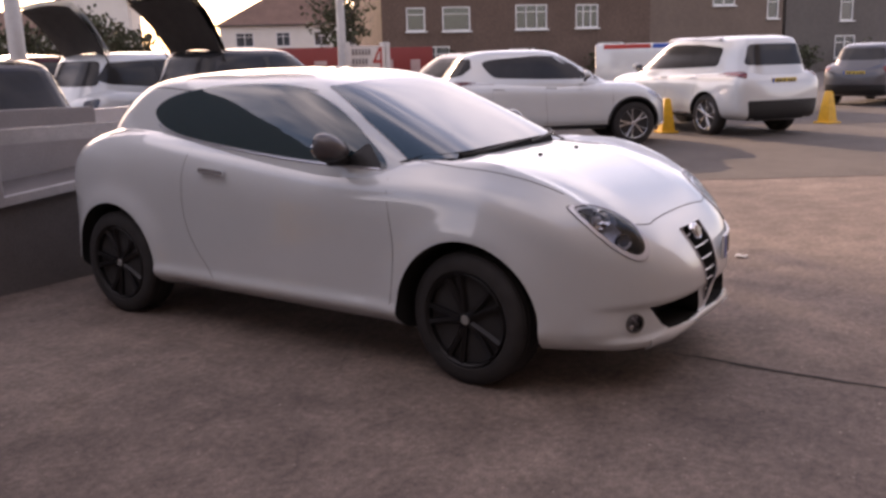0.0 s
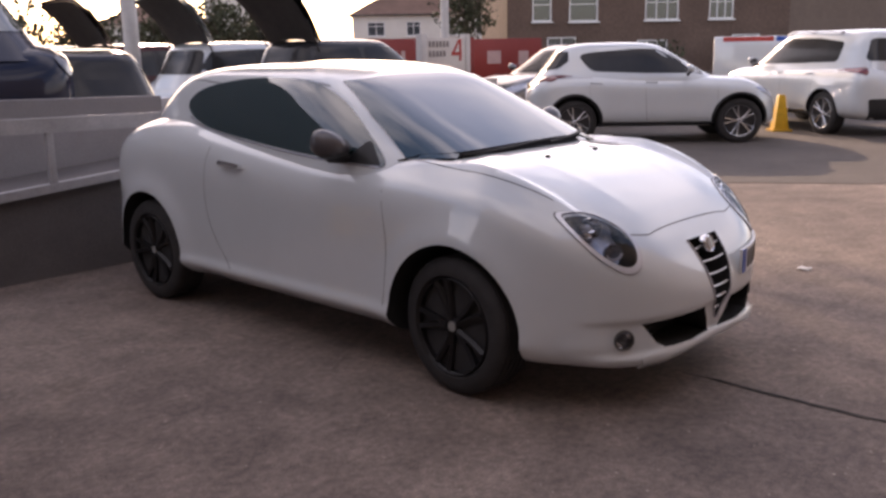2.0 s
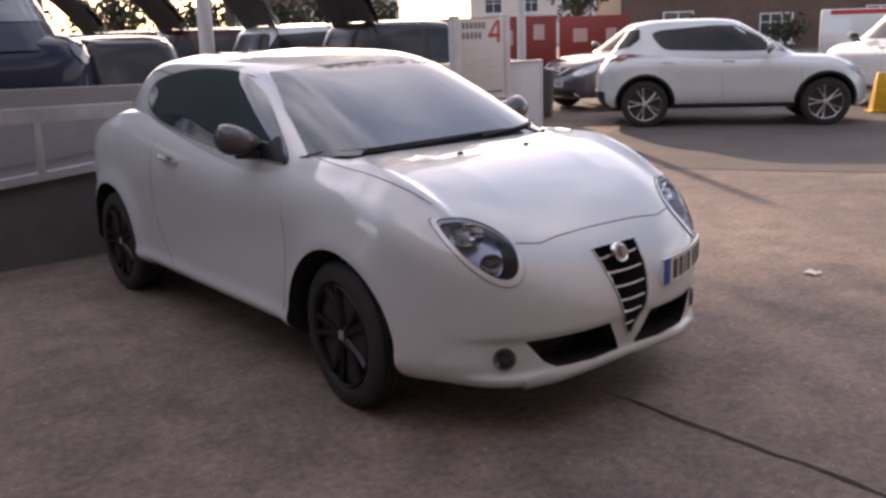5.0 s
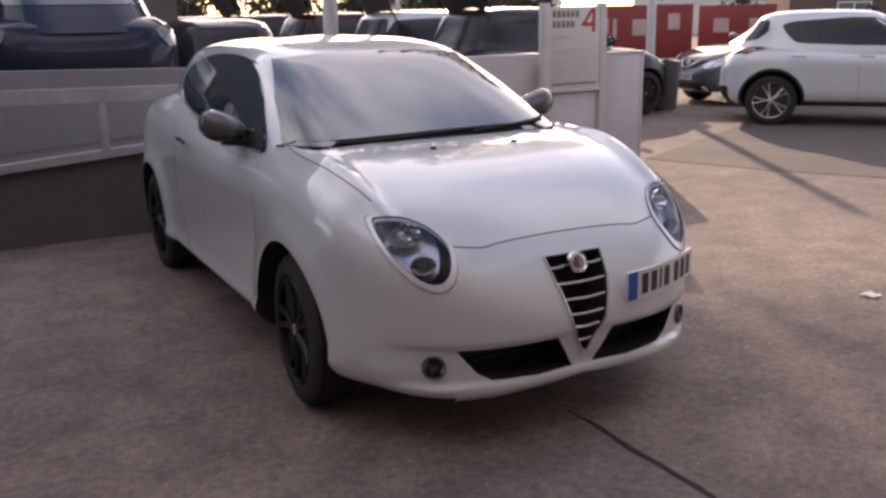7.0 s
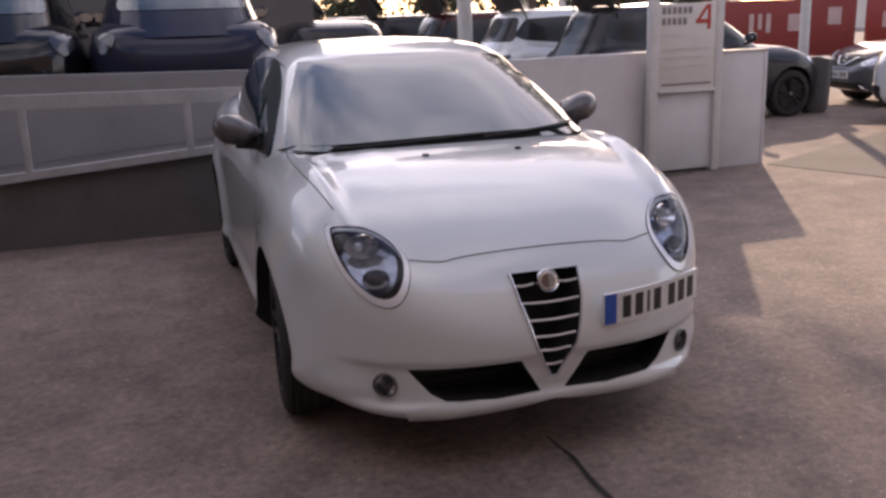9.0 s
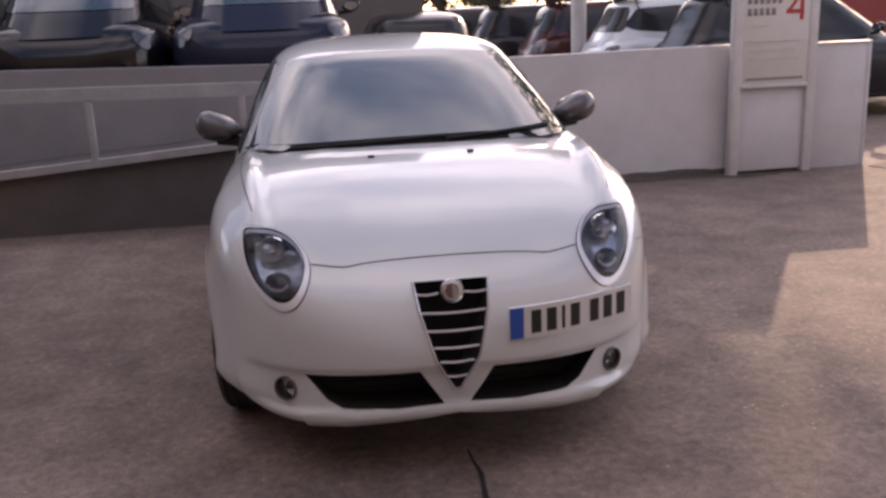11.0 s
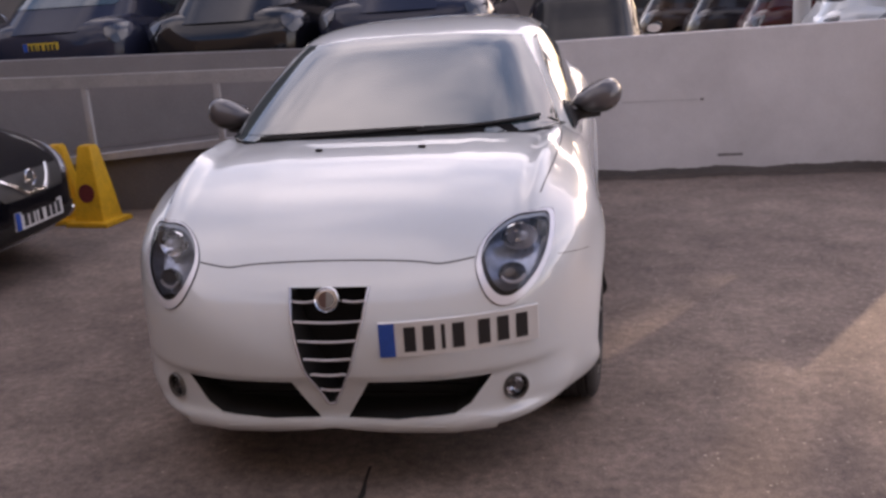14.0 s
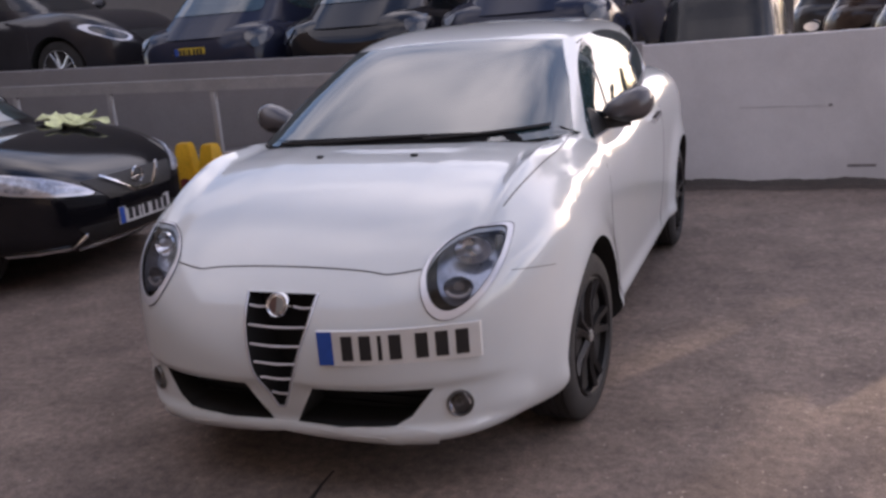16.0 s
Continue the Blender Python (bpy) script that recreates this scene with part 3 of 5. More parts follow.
    gz, gw = P["grille"]
    part("grille", skin.patch(straight([(-gw, gz + 0.06), (gw, gz + 0.06), (gw * 0.7, gz - 0.07), (-gw * 0.7, gz - 0.07)], 8), "front", 0.006, 5), BLACK_TRIM, car)
    if not plain:
        bar = bmesh.new()
        for q0, q1 in (((-gw * 0.66, gz + 0.062), (-gw * 0.20, gz - 0.058)), ((-gw * 0.20, gz - 0.058), (gw * 0.20, gz - 0.058)), ((gw * 0.20, gz - 0.058), (gw * 0.66, gz + 0.062))):
            skin.line([q0, q1], "front", 0.013, 0.014, 10, bar)
        part("grille_bar", bar, CHROME, car)
        p, n = skin.hit(0, gz + 0.01, "front")
        ring = tube_bm([p + n * 0.028 + Vector((0.05 * math.cos(t), 0, 0.05 * math.sin(t))) for t in (2 * math.pi * k / 24 for k in range(25))], 0.009, None, 6)
        box_bm(p.x, (p + n * 0.028).y, p.z, 0.13, 0.012, 0.020, 0.003, ring)
        part("badge", ring, CHROME, car)
        for s in (-1, 1):
            acc = skin.line([(s * 0.49, 0.345), (s * 0.56, 0.272)], "front", 0.011, 0.010, 8)
            skin.line([(s * 0.56, 0.272), (s * 0.78, 0.268)], "front", 0.010, 0.010, 8, acc)
            part("bumper_accent", acc, CHROME, car)
    if not plain:
        part("lip_strip", skin.line([(-0.45, 0.232), (0.0, 0.226), (0.45, 0.232)], "front", 0.006, 0.008, 24), SATIN, car)
    part("front_intake", skin.patch(rounded([(-0.55, 0.39), (0.55, 0.39), (0.45, 0.28), (-0.45, 0.28)], 0.04, 4, 8), "front", 0.006, 5), BLACK_TRIM, car)
    part("rear_bumper_trim", skin.patch(rounded([(-0.74, P.get("rear_trim", 0.53)), (0.74, P.get("rear_trim", 0.53)), (0.70, 0.29), (-0.70, 0.29)], 0.05, 4, 8), "back", 0.008, 6), BLACK_TRIM, car)
    if plates:
        plate(car, skin, 0, P["front_plate_z"], "front")
        plate(car, skin, 0, P["rear_plate_z"], "back", True, width=P.get("plate_w", 0.52))
    if open_tail:
        y0, z0 = P["cr"][-3] - 0.02, P["cz"][-3] + 0.02
        tg = new("tailgate")
        tg.parent = car
        tg.matrix_basis = Matrix.Translation((0, y0, z0)) @ Matrix.Rotation(radians(46), 4, "X")
        def hatch(low, w0, w1, v0, v1):
            sheet = bmesh.new()
            rows = []
            for i in range(15):
                v = v0 + (v1 - v0) * i / 14
                row = []
                for j in range(15):
                    u = j / 7 - 1
                    ww = w0 + (w1 - w0) * v
                    row.append(sheet.verts.new((u * ww, 0.98 * v, 0.09 * math.sin(v * 2.4) - 0.08 * u * u - low)))
                rows.append(row)
            for r0, r1 in zip(rows, rows[1:]):
                for j in range(14):
                    sheet.faces.new((r0[j], r0[j + 1], r1[j + 1], r1[j]))
            bmesh.ops.solidify(sheet, geom=sheet.faces[:], thickness=0.05)
            bmesh.ops.recalc_face_normals(sheet, faces=sheet.faces)
            return sheet
        part("tailgate_shell", hatch(0.0, 0.56, 0.68, 0.0, 1.0), paint, tg)
        part("tailgate_lining", hatch(0.07, 0.52, 0.63, 0.04, 0.97), GATE_LINING, tg)
        part("tailgate_glass", hatch(-0.056, 0.50, 0.62, 0.06, 0.72), pane, tg)
        for s in (-1, 1):
            part("gas_strut", tube_bm([(s * 0.56, y0 + 0.02, z0 - 0.35), (s * 0.58, y0 + 0.34, z0 + 0.26)], 0.012), BLACK_TRIM, car)
    return car


def proportions(length, width, height, wheelbase, bottom=0.22, wheel_r=0.33, belt0=0.95, belt1=1.08, hood=0.0, front_over=0.9, glass0=-1.05, glass1=-0.25, tail_slope=0.45, rim=None, five_door=True, spokes=5, square=5.5):
    """Proportions of an ordinary car, from its main sizes."""
    yF = -wheelbase / 2
    nose, tail = yF - front_over, yF - front_over + length
    W, H = width / 2 - 0.015, height
    zl = belt0
    hs = [zl - 0.08, zl + 0.03, zl + 0.30 * (H - zl), zl + 0.6 * (H - zl), H - 0.10, H - 0.045, H - 0.018, H - 0.004, H]
    gl = (glass1 - glass0) / (H - 0.10 - zl)
    cf = [glass0 + (z - zl) * gl for z in hs[:5]] + [glass1 + 0.14, glass1 + 0.32, glass1 + 0.6, glass1 + 0.85]
    top_r = tail - 0.12 - tail_slope
    cr = [tail - 0.10 - tail_slope * (z - zl + 0.08) / (H - zl) * 0.9 for z in hs[:5]] + [top_r - 0.06, top_r - 0.22, top_r - 0.55, glass1 + 0.95]
    cw = [W * k for k in (0.94, 0.915, 0.85, 0.785, 0.70, 0.62, 0.49, 0.26, 0.03)]
    zg0, zg1 = zl + 0.07, H - 0.13
    yrg = top_r - 0.15
    if five_door:
        mid = (glass1 + yrg) / 2 + 0.02
        wins = [[(glass0 + 0.38, zg0 + 0.0), (mid - 0.05, zg0 + 0.03), (mid - 0.05, zg1), (glass1 + 0.12, zg1 - 0.005), (glass1 - 0.18, zg1 - 0.14)],
                [(mid + 0.04, zg0 + 0.03), (yrg + 0.1, zg0 + 0.10), (yrg + 0.26, zg0 + 0.17), (yrg + 0.05, zg1 - 0.03), (mid + 0.04, zg1)]]
    else:
        wins = [[(glass0 + 0.40, zg0), (mid_y := (glass1 + yrg) / 2, zg0 + 0.03), (yrg + 0.2, zg0 + 0.12), (yrg, zg1 - 0.02), (glass1 + 0.2, zg1), (glass1 - 0.15, zg1 - 0.12)]]
    zb = belt0 - 0.02 + hood
    return dict(nose=nose, tail=tail, wide=W, yc=yF - 0.0, yd=tail - 0.75, bottom=bottom, z_nose=0.50, z_tail=0.62, square=square,
                belt=[(nose, zb), (yF - 0.2, zb), (glass0, belt0 + 0.02), (0.3, belt0 + 0.06), (tail - 0.9, belt1), (tail, belt1)],
                axles=(yF, -yF), wheel_r=wheel_r, arch_r=wheel_r + 0.055, cz=hs, cf=cf, cr=cr, cw=cw, plan=4.6, taper=0.03,
                glass_z=(zl + 0.05, H - 0.115), glass_w=(W * 0.80, W * 0.62), windows=wins, handles=(0.0, 0.85) if five_door else (0.3,), handle_z=belt0 - 0.06,
                seams=((-0.95, 0.05), (0.15, 0.04), (1.0, 0.05)) if five_door else ((-0.9, 0.05), (0.45, 0.05)),
                headlamp=[(W * 0.50, 0.70), (W * 0.70, 0.80), (W * 0.90, 0.86), (W * 0.92, 0.78), (W * 0.75, 0.67), (W * 0.58, 0.64)],
                taillamp=[(W * 0.70, 0.96), (W * 0.90, 1.0), (W * 0.92, 0.86), (W * 0.84, 0.80), (W * 0.74, 0.88)],
                mirror=(W + 0.10, glass0 + 0.52, belt0 + 0.13), rim_mat=rim or ALLOY, spokes=spokes, grille=(0.70, 0.42), front_plate_z=0.50, rear_plate_z=0.80, flare=0.02)


# ---- the white three-door hatchback ----
HATCH = dict(nose=-2.105, tail=1.96, wide=0.845, yc=-1.28, yd=1.15, bottom=0.185, z_nose=0.44, z_tail=0.62, square=5.2, square_low=7.0, nb=14, nbp=0.4, chin=0.020, sill=0.026, sill_z=0.115, sill_w=0.042, crest=(0.622, 0.042, -1.86, -0.66),
             belt=[(-2.2, 1.005), (-1.28, 1.005), (-1.0, 1.02), (-0.5, 1.02), (0.0, 1.06), (0.5, 1.11), (1.0, 1.15), (1.5, 1.13), (2.0, 1.10)],
             axles=(-1.2555, 1.2555), wheel_r=0.312, arch_r=0.372, flare=0.026,
             cz=[0.90, 1.0, 1.1, 1.2, 1.3, 1.36, 1.40, 1.43, 1.446, 1.452],
             cf=[-1.32, -1.10, -0.885, -0.665, -0.44, -0.29, -0.15, 0.03, 0.22, 0.36],
             cr=[1.80, 1.74, 1.66, 1.57, 1.44, 1.32, 1.15, 0.90, 0.62, 0.46],
             cw=[0.80, 0.772, 0.735, 0.69, 0.635, 0.59, 0.53, 0.41, 0.22, 0.03], plan=5.6, taper=0.05)


HEADLAMP = [(0.672, 0.850), (0.588, 0.844), (0.508, 0.810), (0.466, 0.757), (0.468, 0.70), (0.502, 0.638), (0.552, 0.611), (0.609, 0.632), (0.664, 0.692), (0.694, 0.765), (0.698, 0.826)]


def hero_car():
    car = thing("hatchback_car", pose(0, 0, 0), "white three-door hatchback with dark wheels and a shield grille", "car")
    P = HATCH
    grille = [(-0.128, 0.680), (0.128, 0.680), (0.115, 0.595), (0.075, 0.45), (0.012, 0.325), (-0.012, 0.325), (-0.075, 0.45), (-0.115, 0.595)]
    intake = [(0.505, 0.394), (0.125, 0.400), (0.045, 0.270), (0.20, 0.266), (0.385, 0.276), (0.435, 0.305)]
    belly = [(-0.405, 0.10), (-0.385, 0.200), (-0.350, 0.244), (0.0, 0.256), (0.350, 0.244), (0.385, 0.200), (0.405, 0.10)]
    cuts = [prism_bm(belly, "Y", -2.6, -1.70), prism_bm(grille, "Y", -2.6, -1.93), prism_bm(intake, "Y", -2.6, -1.86), prism_bm(mirror2(intake), "Y", -2.6, -1.86)]
    hc = [sum(p[k] for p in HEADLAMP) / len(HEADLAMP) for k in (0, 1)]
    for s in (-1, 1):
        cuts.append(prism_bm(closed([(s * (hc[0] + (x - hc[0]) * 0.86), hc[1] + (z - hc[1]) * 0.86) for x, z in HEADLAMP], 40), "Y", -2.6, -1.59))
    plain_shell = lower_shell(P, 90, 60)
    first = Skin(plain_shell)
    plain_shell.free()
    for s in (-1, 1):
        p, n = first.hit(s * 0.572, 0.333, "front")
        hole = spin_bm([(-0.05, 0.0375), (0.045, 0.0375)], 28, "Y")
        bmesh.ops.transform(hole, matrix=Matrix.Translation(p) @ n.to_track_quat("-Y", "Z").to_matrix().to_4x4(), verts=hole.verts)
        cuts.append(hole)
    bm, skin = carve_body(P, cuts, 150, 116)
    part("body", bm, [WHITE_PAINT, WELL], car, angle=50)
    cb = cabin_shell(P, 56, 112)
    cs = Skin(cb)
    part("cabin", cb, WHITE_PAINT, car)
    # glass
    ws = [(-0.70, 1.012), (-0.35, 1.004), (0.0, 1.002), (0.35, 1.004), (0.70, 1.012), (0.618, 1.19), (0.518, 1.350), (0.25, 1.370), (0.0, 1.374), (-0.25, 1.370), (-0.518, 1.350), (-0.618, 1.19)]
    part("windscreen", cs.patch(straight(ws, 9), "front", 0.006, 14), GLASS, car)
    for s in (-1, 1):
        part("roof_gap", cs.line([(s * 0.575, -0.20), (s * 0.60, 0.2), (s * 0.60, 0.7), (s * 0.54, 1.15)], "top", 0.004, -0.001), BLACK_TRIM, car)
    part("rear_window", cs.patch(closed([(-0.5, 1.12), (0, 1.09), (0.5, 1.12), (0.46, 1.30), (0, 1.34), (-0.46, 1.30)], 40), "back", 0.004, 6), GLASS, car)
    win = [(-0.765, 0.975), (-0.5, 0.985), (-0.22, 1.0), (0.32, 1.045), (0.75, 1.095), (0.96, 1.16), (1.02, 1.23), (0.90, 1.30), (0.66, 1.343), (0.38, 1.365), (0.03, 1.362), (-0.18, 1.325), (-0.40, 1.235), (-0.61, 1.11)]
    for way, s in (("right", -1), ("left", 1)):
        part("side_window", cs.patch(closed(win, 72), way, 0.004, 9), GLASS, car)
        part("mirror_sail", cs.patch(rounded([(-0.75, 0.974), (-0.52, 0.986), (-0.56, 1.03), (-0.63, 1.09)], 0.03), way, 0.007, 4), BLACK_TRIM, car)
        part("window_trim", cs.line([(-0.74, 0.970), (-0.22, 0.992), (0.32, 1.037), (0.75, 1.086), (0.95, 1.14)], way, 0.006, 0.003), SATIN, car)
        part("door_gap", skin.line([(-0.84, 0.30), (-0.86, 0.60), (-0.80, 0.93)], way, 0.002, -0.0006), BLACK_TRIM, car)
        part("door_gap", skin.line([(0.40, 0.32), (0.58, 0.55), (0.62, 0.80), (0.58, 1.02)], way, 0.002, -0.0006), BLACK_TRIM, car)
        part("door_handle", skin.line([(0.26, 0.900), (0.35, 0.908), (0.45, 0.912)], way, 0.017, 0.018), CHROME, car)
        # headlamp: clear cover over a dark hollow with two bowls, in a pale surround
        hl = [(s * x, z) for x, z in HEADLAMP]
        c = (sum(p[0] for p in hl) / len(hl), sum(p[1] for p in hl) / len(hl))

        def shrink(f, up=0.0, pts=hl, c=c):
            return [(c[0] + (x - c[0]) * f, c[1] + up + (z - c[1]) * f) for x, z in pts]
        lamp = part("headlight", skin.patch(closed(hl, 64), "front", 0.006, 4, inner=0.875, shift=0.075), BEZEL, car, "clear headlight in a pale silver surround")
        part("headlight_gap", skin.patch(closed(shrink(1.022), 64), "front", 0.0022, 2, inner=0.96), DARK_GREY_PAINT, car)
        part("lamp_seal", skin.patch(closed(shrink(0.885, 0.0092), 64), "front", 0.0035, 2, inner=0.97), BLACK_TRIM, lamp)
        part("housing", skin.patch(closed(shrink(0.93, 0.008), 48), "front", -0.055, 8, dome=-0.02), LAMP_TUB, lamp)
        # upper bowl with a bulb shade, lower bowl with a crescent rim, and the smooth walls between them
        for dx, dz, wide, high, depth, ring_mat, bulb in ((0.010, 0.044, 0.058, 0.042, 0.034, CHROME, 0.016), (-0.012, -0.048, 0.044, 0.032, 0.034, LAMP_BOWL, 0.0)):
            p, n = skin.hit(c[0] + s * dx, c[1] + dz, "front")
            q = Matrix.Translation(p + Vector((0, 0.030, 0))) @ Matrix.Rotation(s * 0.35, 4, "Z") @ Matrix.Rotation(-0.2, 4, "X")
            bowl = spin_bm([(0.004, 1.06), (-0.004, 1.0), (0.0, 0.94), (depth * 0.6, 0.74), (depth, 0.4), (depth, 0.001)], 28, "Y", front=False)
            bmesh.ops.transform(bowl, matrix=q @ Matrix.Diagonal((wide, 1, high, 1)), verts=bowl.verts)
            part("reflector", bowl, ring_mat, lamp)
            if bulb:
                bm_b = spin_bm([(0.030, bulb), (-0.002, bulb), (-0.010, bulb * 0.6), (-0.012, 0.001)], 20, "Y")
                bmesh.ops.transform(bm_b, matrix=q @ Matrix.Translation((s * 0.012, 0, 0.002)), verts=bm_b.verts)
                part("bulb", bm_b, BEZEL, lamp)
            else:
                arc = [q @ Vector((wide * 0.9 * math.cos(t), -0.006, high * 0.9 * math.sin(t))) for t in (math.pi * (1.08 + 0.84 * k / 12) for k in range(13))]
                part("crescent", tube_bm(arc, 0.006, None, 6), BEZEL, lamp)
        p, n = skin.hit(c[0] + s * 0.078, c[1] + 0.055, "front")
        blade = box_bm(0, 0, 0, 0.022, 0.03, 0.050, 0.006)
        bmesh.ops.transform(blade, matrix=Matrix.Translation(p + Vector((0, 0.045, 0))) @ Matrix.Rotation(s * 0.5, 4, "Z"), verts=blade.verts)
        part("lamp_divider", blade, BADGE_PALE, lamp)
        lens = part("lens", skin.patch(closed(shrink(0.885, 0.009), 56), "front", 0.004, 8, dome=0.008), LENS, lamp)
        lens.visible_shadow = False
        # fog lamp
        p, n = skin.hit(s * 0.572, 0.333, "front")
        q = n.to_track_quat("-Y", "Z").to_matrix().to_4x4()
        turn = Matrix.Translation(p + n * 0.003) @ q
        bmf = spin_bm([(0.03, 0.036), (0.0, 0.0365), (-0.007, 0.038), (-0.009, 0.041), (-0.004, 0.044), (0.004, 0.044)], 28, "Y", front=False)
        bmf.faces.ensure_lookup_table()
        bmesh.ops.delete(bmf, geom=[max(bmf.faces, key=lambda f: len(f.verts))], context="FACES")
        bmesh.ops.transform(bmf, matrix=turn, verts=bmf.verts)
        fog = part("fog_light", bmf, FOG_RING, car)
        bmf = spin_bm([(0.004, 0.0365), (0.016, 0.030), (0.028, 0.018), (0.032, 0.001)], 24, "Y", front=False)
        bmesh.ops.transform(bmf, matrix=turn, verts=bmf.verts)
        part("reflector", bmf, CHROME, fog)
        bmf = spin_bm([(0.030, 0.012), (0.010, 0.011), (0.006, 0.008), (0.005, 0.001)], 18, "Y")
        bmesh.ops.transform(bmf, matrix=turn, verts=bmf.verts)
        part("bulb", bmf, FOG_RING, fog)
        cover = part("lens", spin_bm([(0.002, 0.0362), (-0.002, 0.030), (-0.004, 0.001)], 24, "Y", front=False), LENS, fog)
        cover.data.transform(turn)
        cover.visible_shadow = False
        wing_mirror(car, s, 0.858, -0.50, 1.062, MIRROR_CAP, 1.08)
        for yw in P["axles"]:
            wheel(car, s, yw, 0.312, 0.205, 0.842, DARK_ALLOY, 5, -4.0 if yw < 0 else 0.0)
        # bonnet side gaps
        part("bonnet_gap", skin.line([(s * 0.655, -1.66), (s * 0.70, -1.40), (s * 0.715, -1.10), (s * 0.70, -0.93)], "top", 0.0024, -0.0004), BLACK_TRIM, car)
        if s > 0:
            part("bumper_gap", skin.line([(-1.80, 0.722), (-1.62, 0.692)], way, 0.0014, -0.0003), BLACK_TRIM, car)
        p, n = skin.hit(s * 0.20, -1.30, "top")
        bmj = box_bm(0, 0, 0, 0.026, 0.018, 0.012, 0.004)
        bmesh.ops.translate(bmj, vec=p + n * 0.004, verts=bmj.verts)
        part("washer_jet", bmj, BLACK_TRIM, car)
    part("bonnet_gap", skin.line([(-0.458, 0.747), (-0.35, 0.734), (-0.27, 0.741), (0.0, 0.747), (0.27, 0.741), (0.35, 0.734), (0.458, 0.747)], "front", 0.0026, 0.0, 60), BLACK_TRIM, car)
    # scuttle, carried up the glass to paint the dark reflection at its foot
    cowl = [(-0.72, 1.004), (-0.4, 0.997), (0, 0.994), (0.4, 0.997), (0.72, 1.004), (0.66, 1.036), (0.3, 1.040), (0, 1.038), (-0.3, 1.034), (-0.66, 1.026)]
    part("scuttle", cs.patch(straight(cowl, 5), "front", 0.008, 4), SCUTTLE, car)
    for pts in ([(-0.52, 1.014), (-0.2, 1.020), (0.10, 1.030), (0.16, 1.026)], [(0.14, 1.020), (0.35, 1.030), (0.62, 1.046)]):
        w = part("wiper", cs.line(pts, "front", 0.008, 0.014), BLACK_TRIM, car)
        part("wiper_blade", cs.line([(x, z + 0.006) for x, z in pts], "front", 0.004, 0.007), RUBBER, w)
    # grille
    gr = new("grille")
    gr.parent = car
    frame_line = grille + grille[:1]
    fbm = bmesh.new()
    for (x0, z0), (x1, z1) in zip(frame_line[1:], frame_line[2:]):
        skin.line([(x0, z0), (x1, z1)], "front", 0.0042, 0.003, 8, fbm)
    part("grille_frame", fbm, SATIN, gr)
    for k in range(6):
        z = 0.648 - k * 0.056
        half = 0.120 - 0.105 * ((0.648 - z) / 0.335) ** 1.25
        if k == 0:
            spans = [(-half, -0.045), (0.045, half)]
        else:
            spans = [(-half, half)]
        for a, b in spans:
            part("grille_bar", skin.line([(a, z), ((a + b) / 2, z - 0.004), (b, z)], "front", 0.0048, -0.010, 16), BEZEL, gr)
    p, n = skin.hit(0, 0.645, "front")
    bmb = spin_bm([(0.02, 0.040), (-0.004, 0.041), (-0.008, 0.038), (-0.004, 0.033), (-0.006, 0.028), (-0.007, 0.001)], 32, "Y")
    bmesh.ops.transform(bmb, matrix=Matrix.Translation(p + n * 0.012) @ Matrix.Rotation(radians(-20), 4, "X"), verts=bmb.verts)
    badge = part("badge", bmb, CHROME, car, "round chrome badge with plain halves")
    for sx, mt in ((-1, BADGE_RED), (1, BADGE_PALE)):
        half = [(0.0, -0.026), (sx * 0.018, -0.019), (sx * 0.026, 0.0), (sx * 0.018, 0.019), (0.0, 0.026)]
        bmh = prism_bm(half, "Y", -0.010, -0.006)
        bmesh.ops.transform(bmh, matrix=Matrix.Translation(p + n * 0.012) @ Matrix.Rotation(radians(-20), 4, "X"), verts=bmh.verts)
        part("badge_half", bmh, mt, badge)
    # painted shield rim below the grille, lip and intake mesh
    for s in (-1, 1):
        part("intake_mesh", box_bm(s * 0.27, -1.90, 0.33, 0.50, 0.012, 0.14), BLACK_TRIM, car)
        for k in range(4):
            part("intake_slat", box_bm(s * 0.27, -1.915, 0.285 + 0.03 * k, 0.50, 0.012, 0.006), BLACK_TRIM, car)
    lip = [(-0.52, 0.250), (-0.50, 0.206), (-0.395, 0.196), (-0.354, 0.246), (0, 0.257), (0.354, 0.246), (0.395, 0.196), (0.50, 0.206), (0.52, 0.250), (0.39, 0.274), (0.2, 0.266), (0, 0.268), (-0.2, 0.266), (-0.39, 0.274)]
    part("front_lip", skin.patch(straight(lip, 5), "front", 0.010, 4), WHITE_PAINT, car)
    plate(car, skin, 0.412, 0.545, "front", width=0.475)
    return car


hero_car()


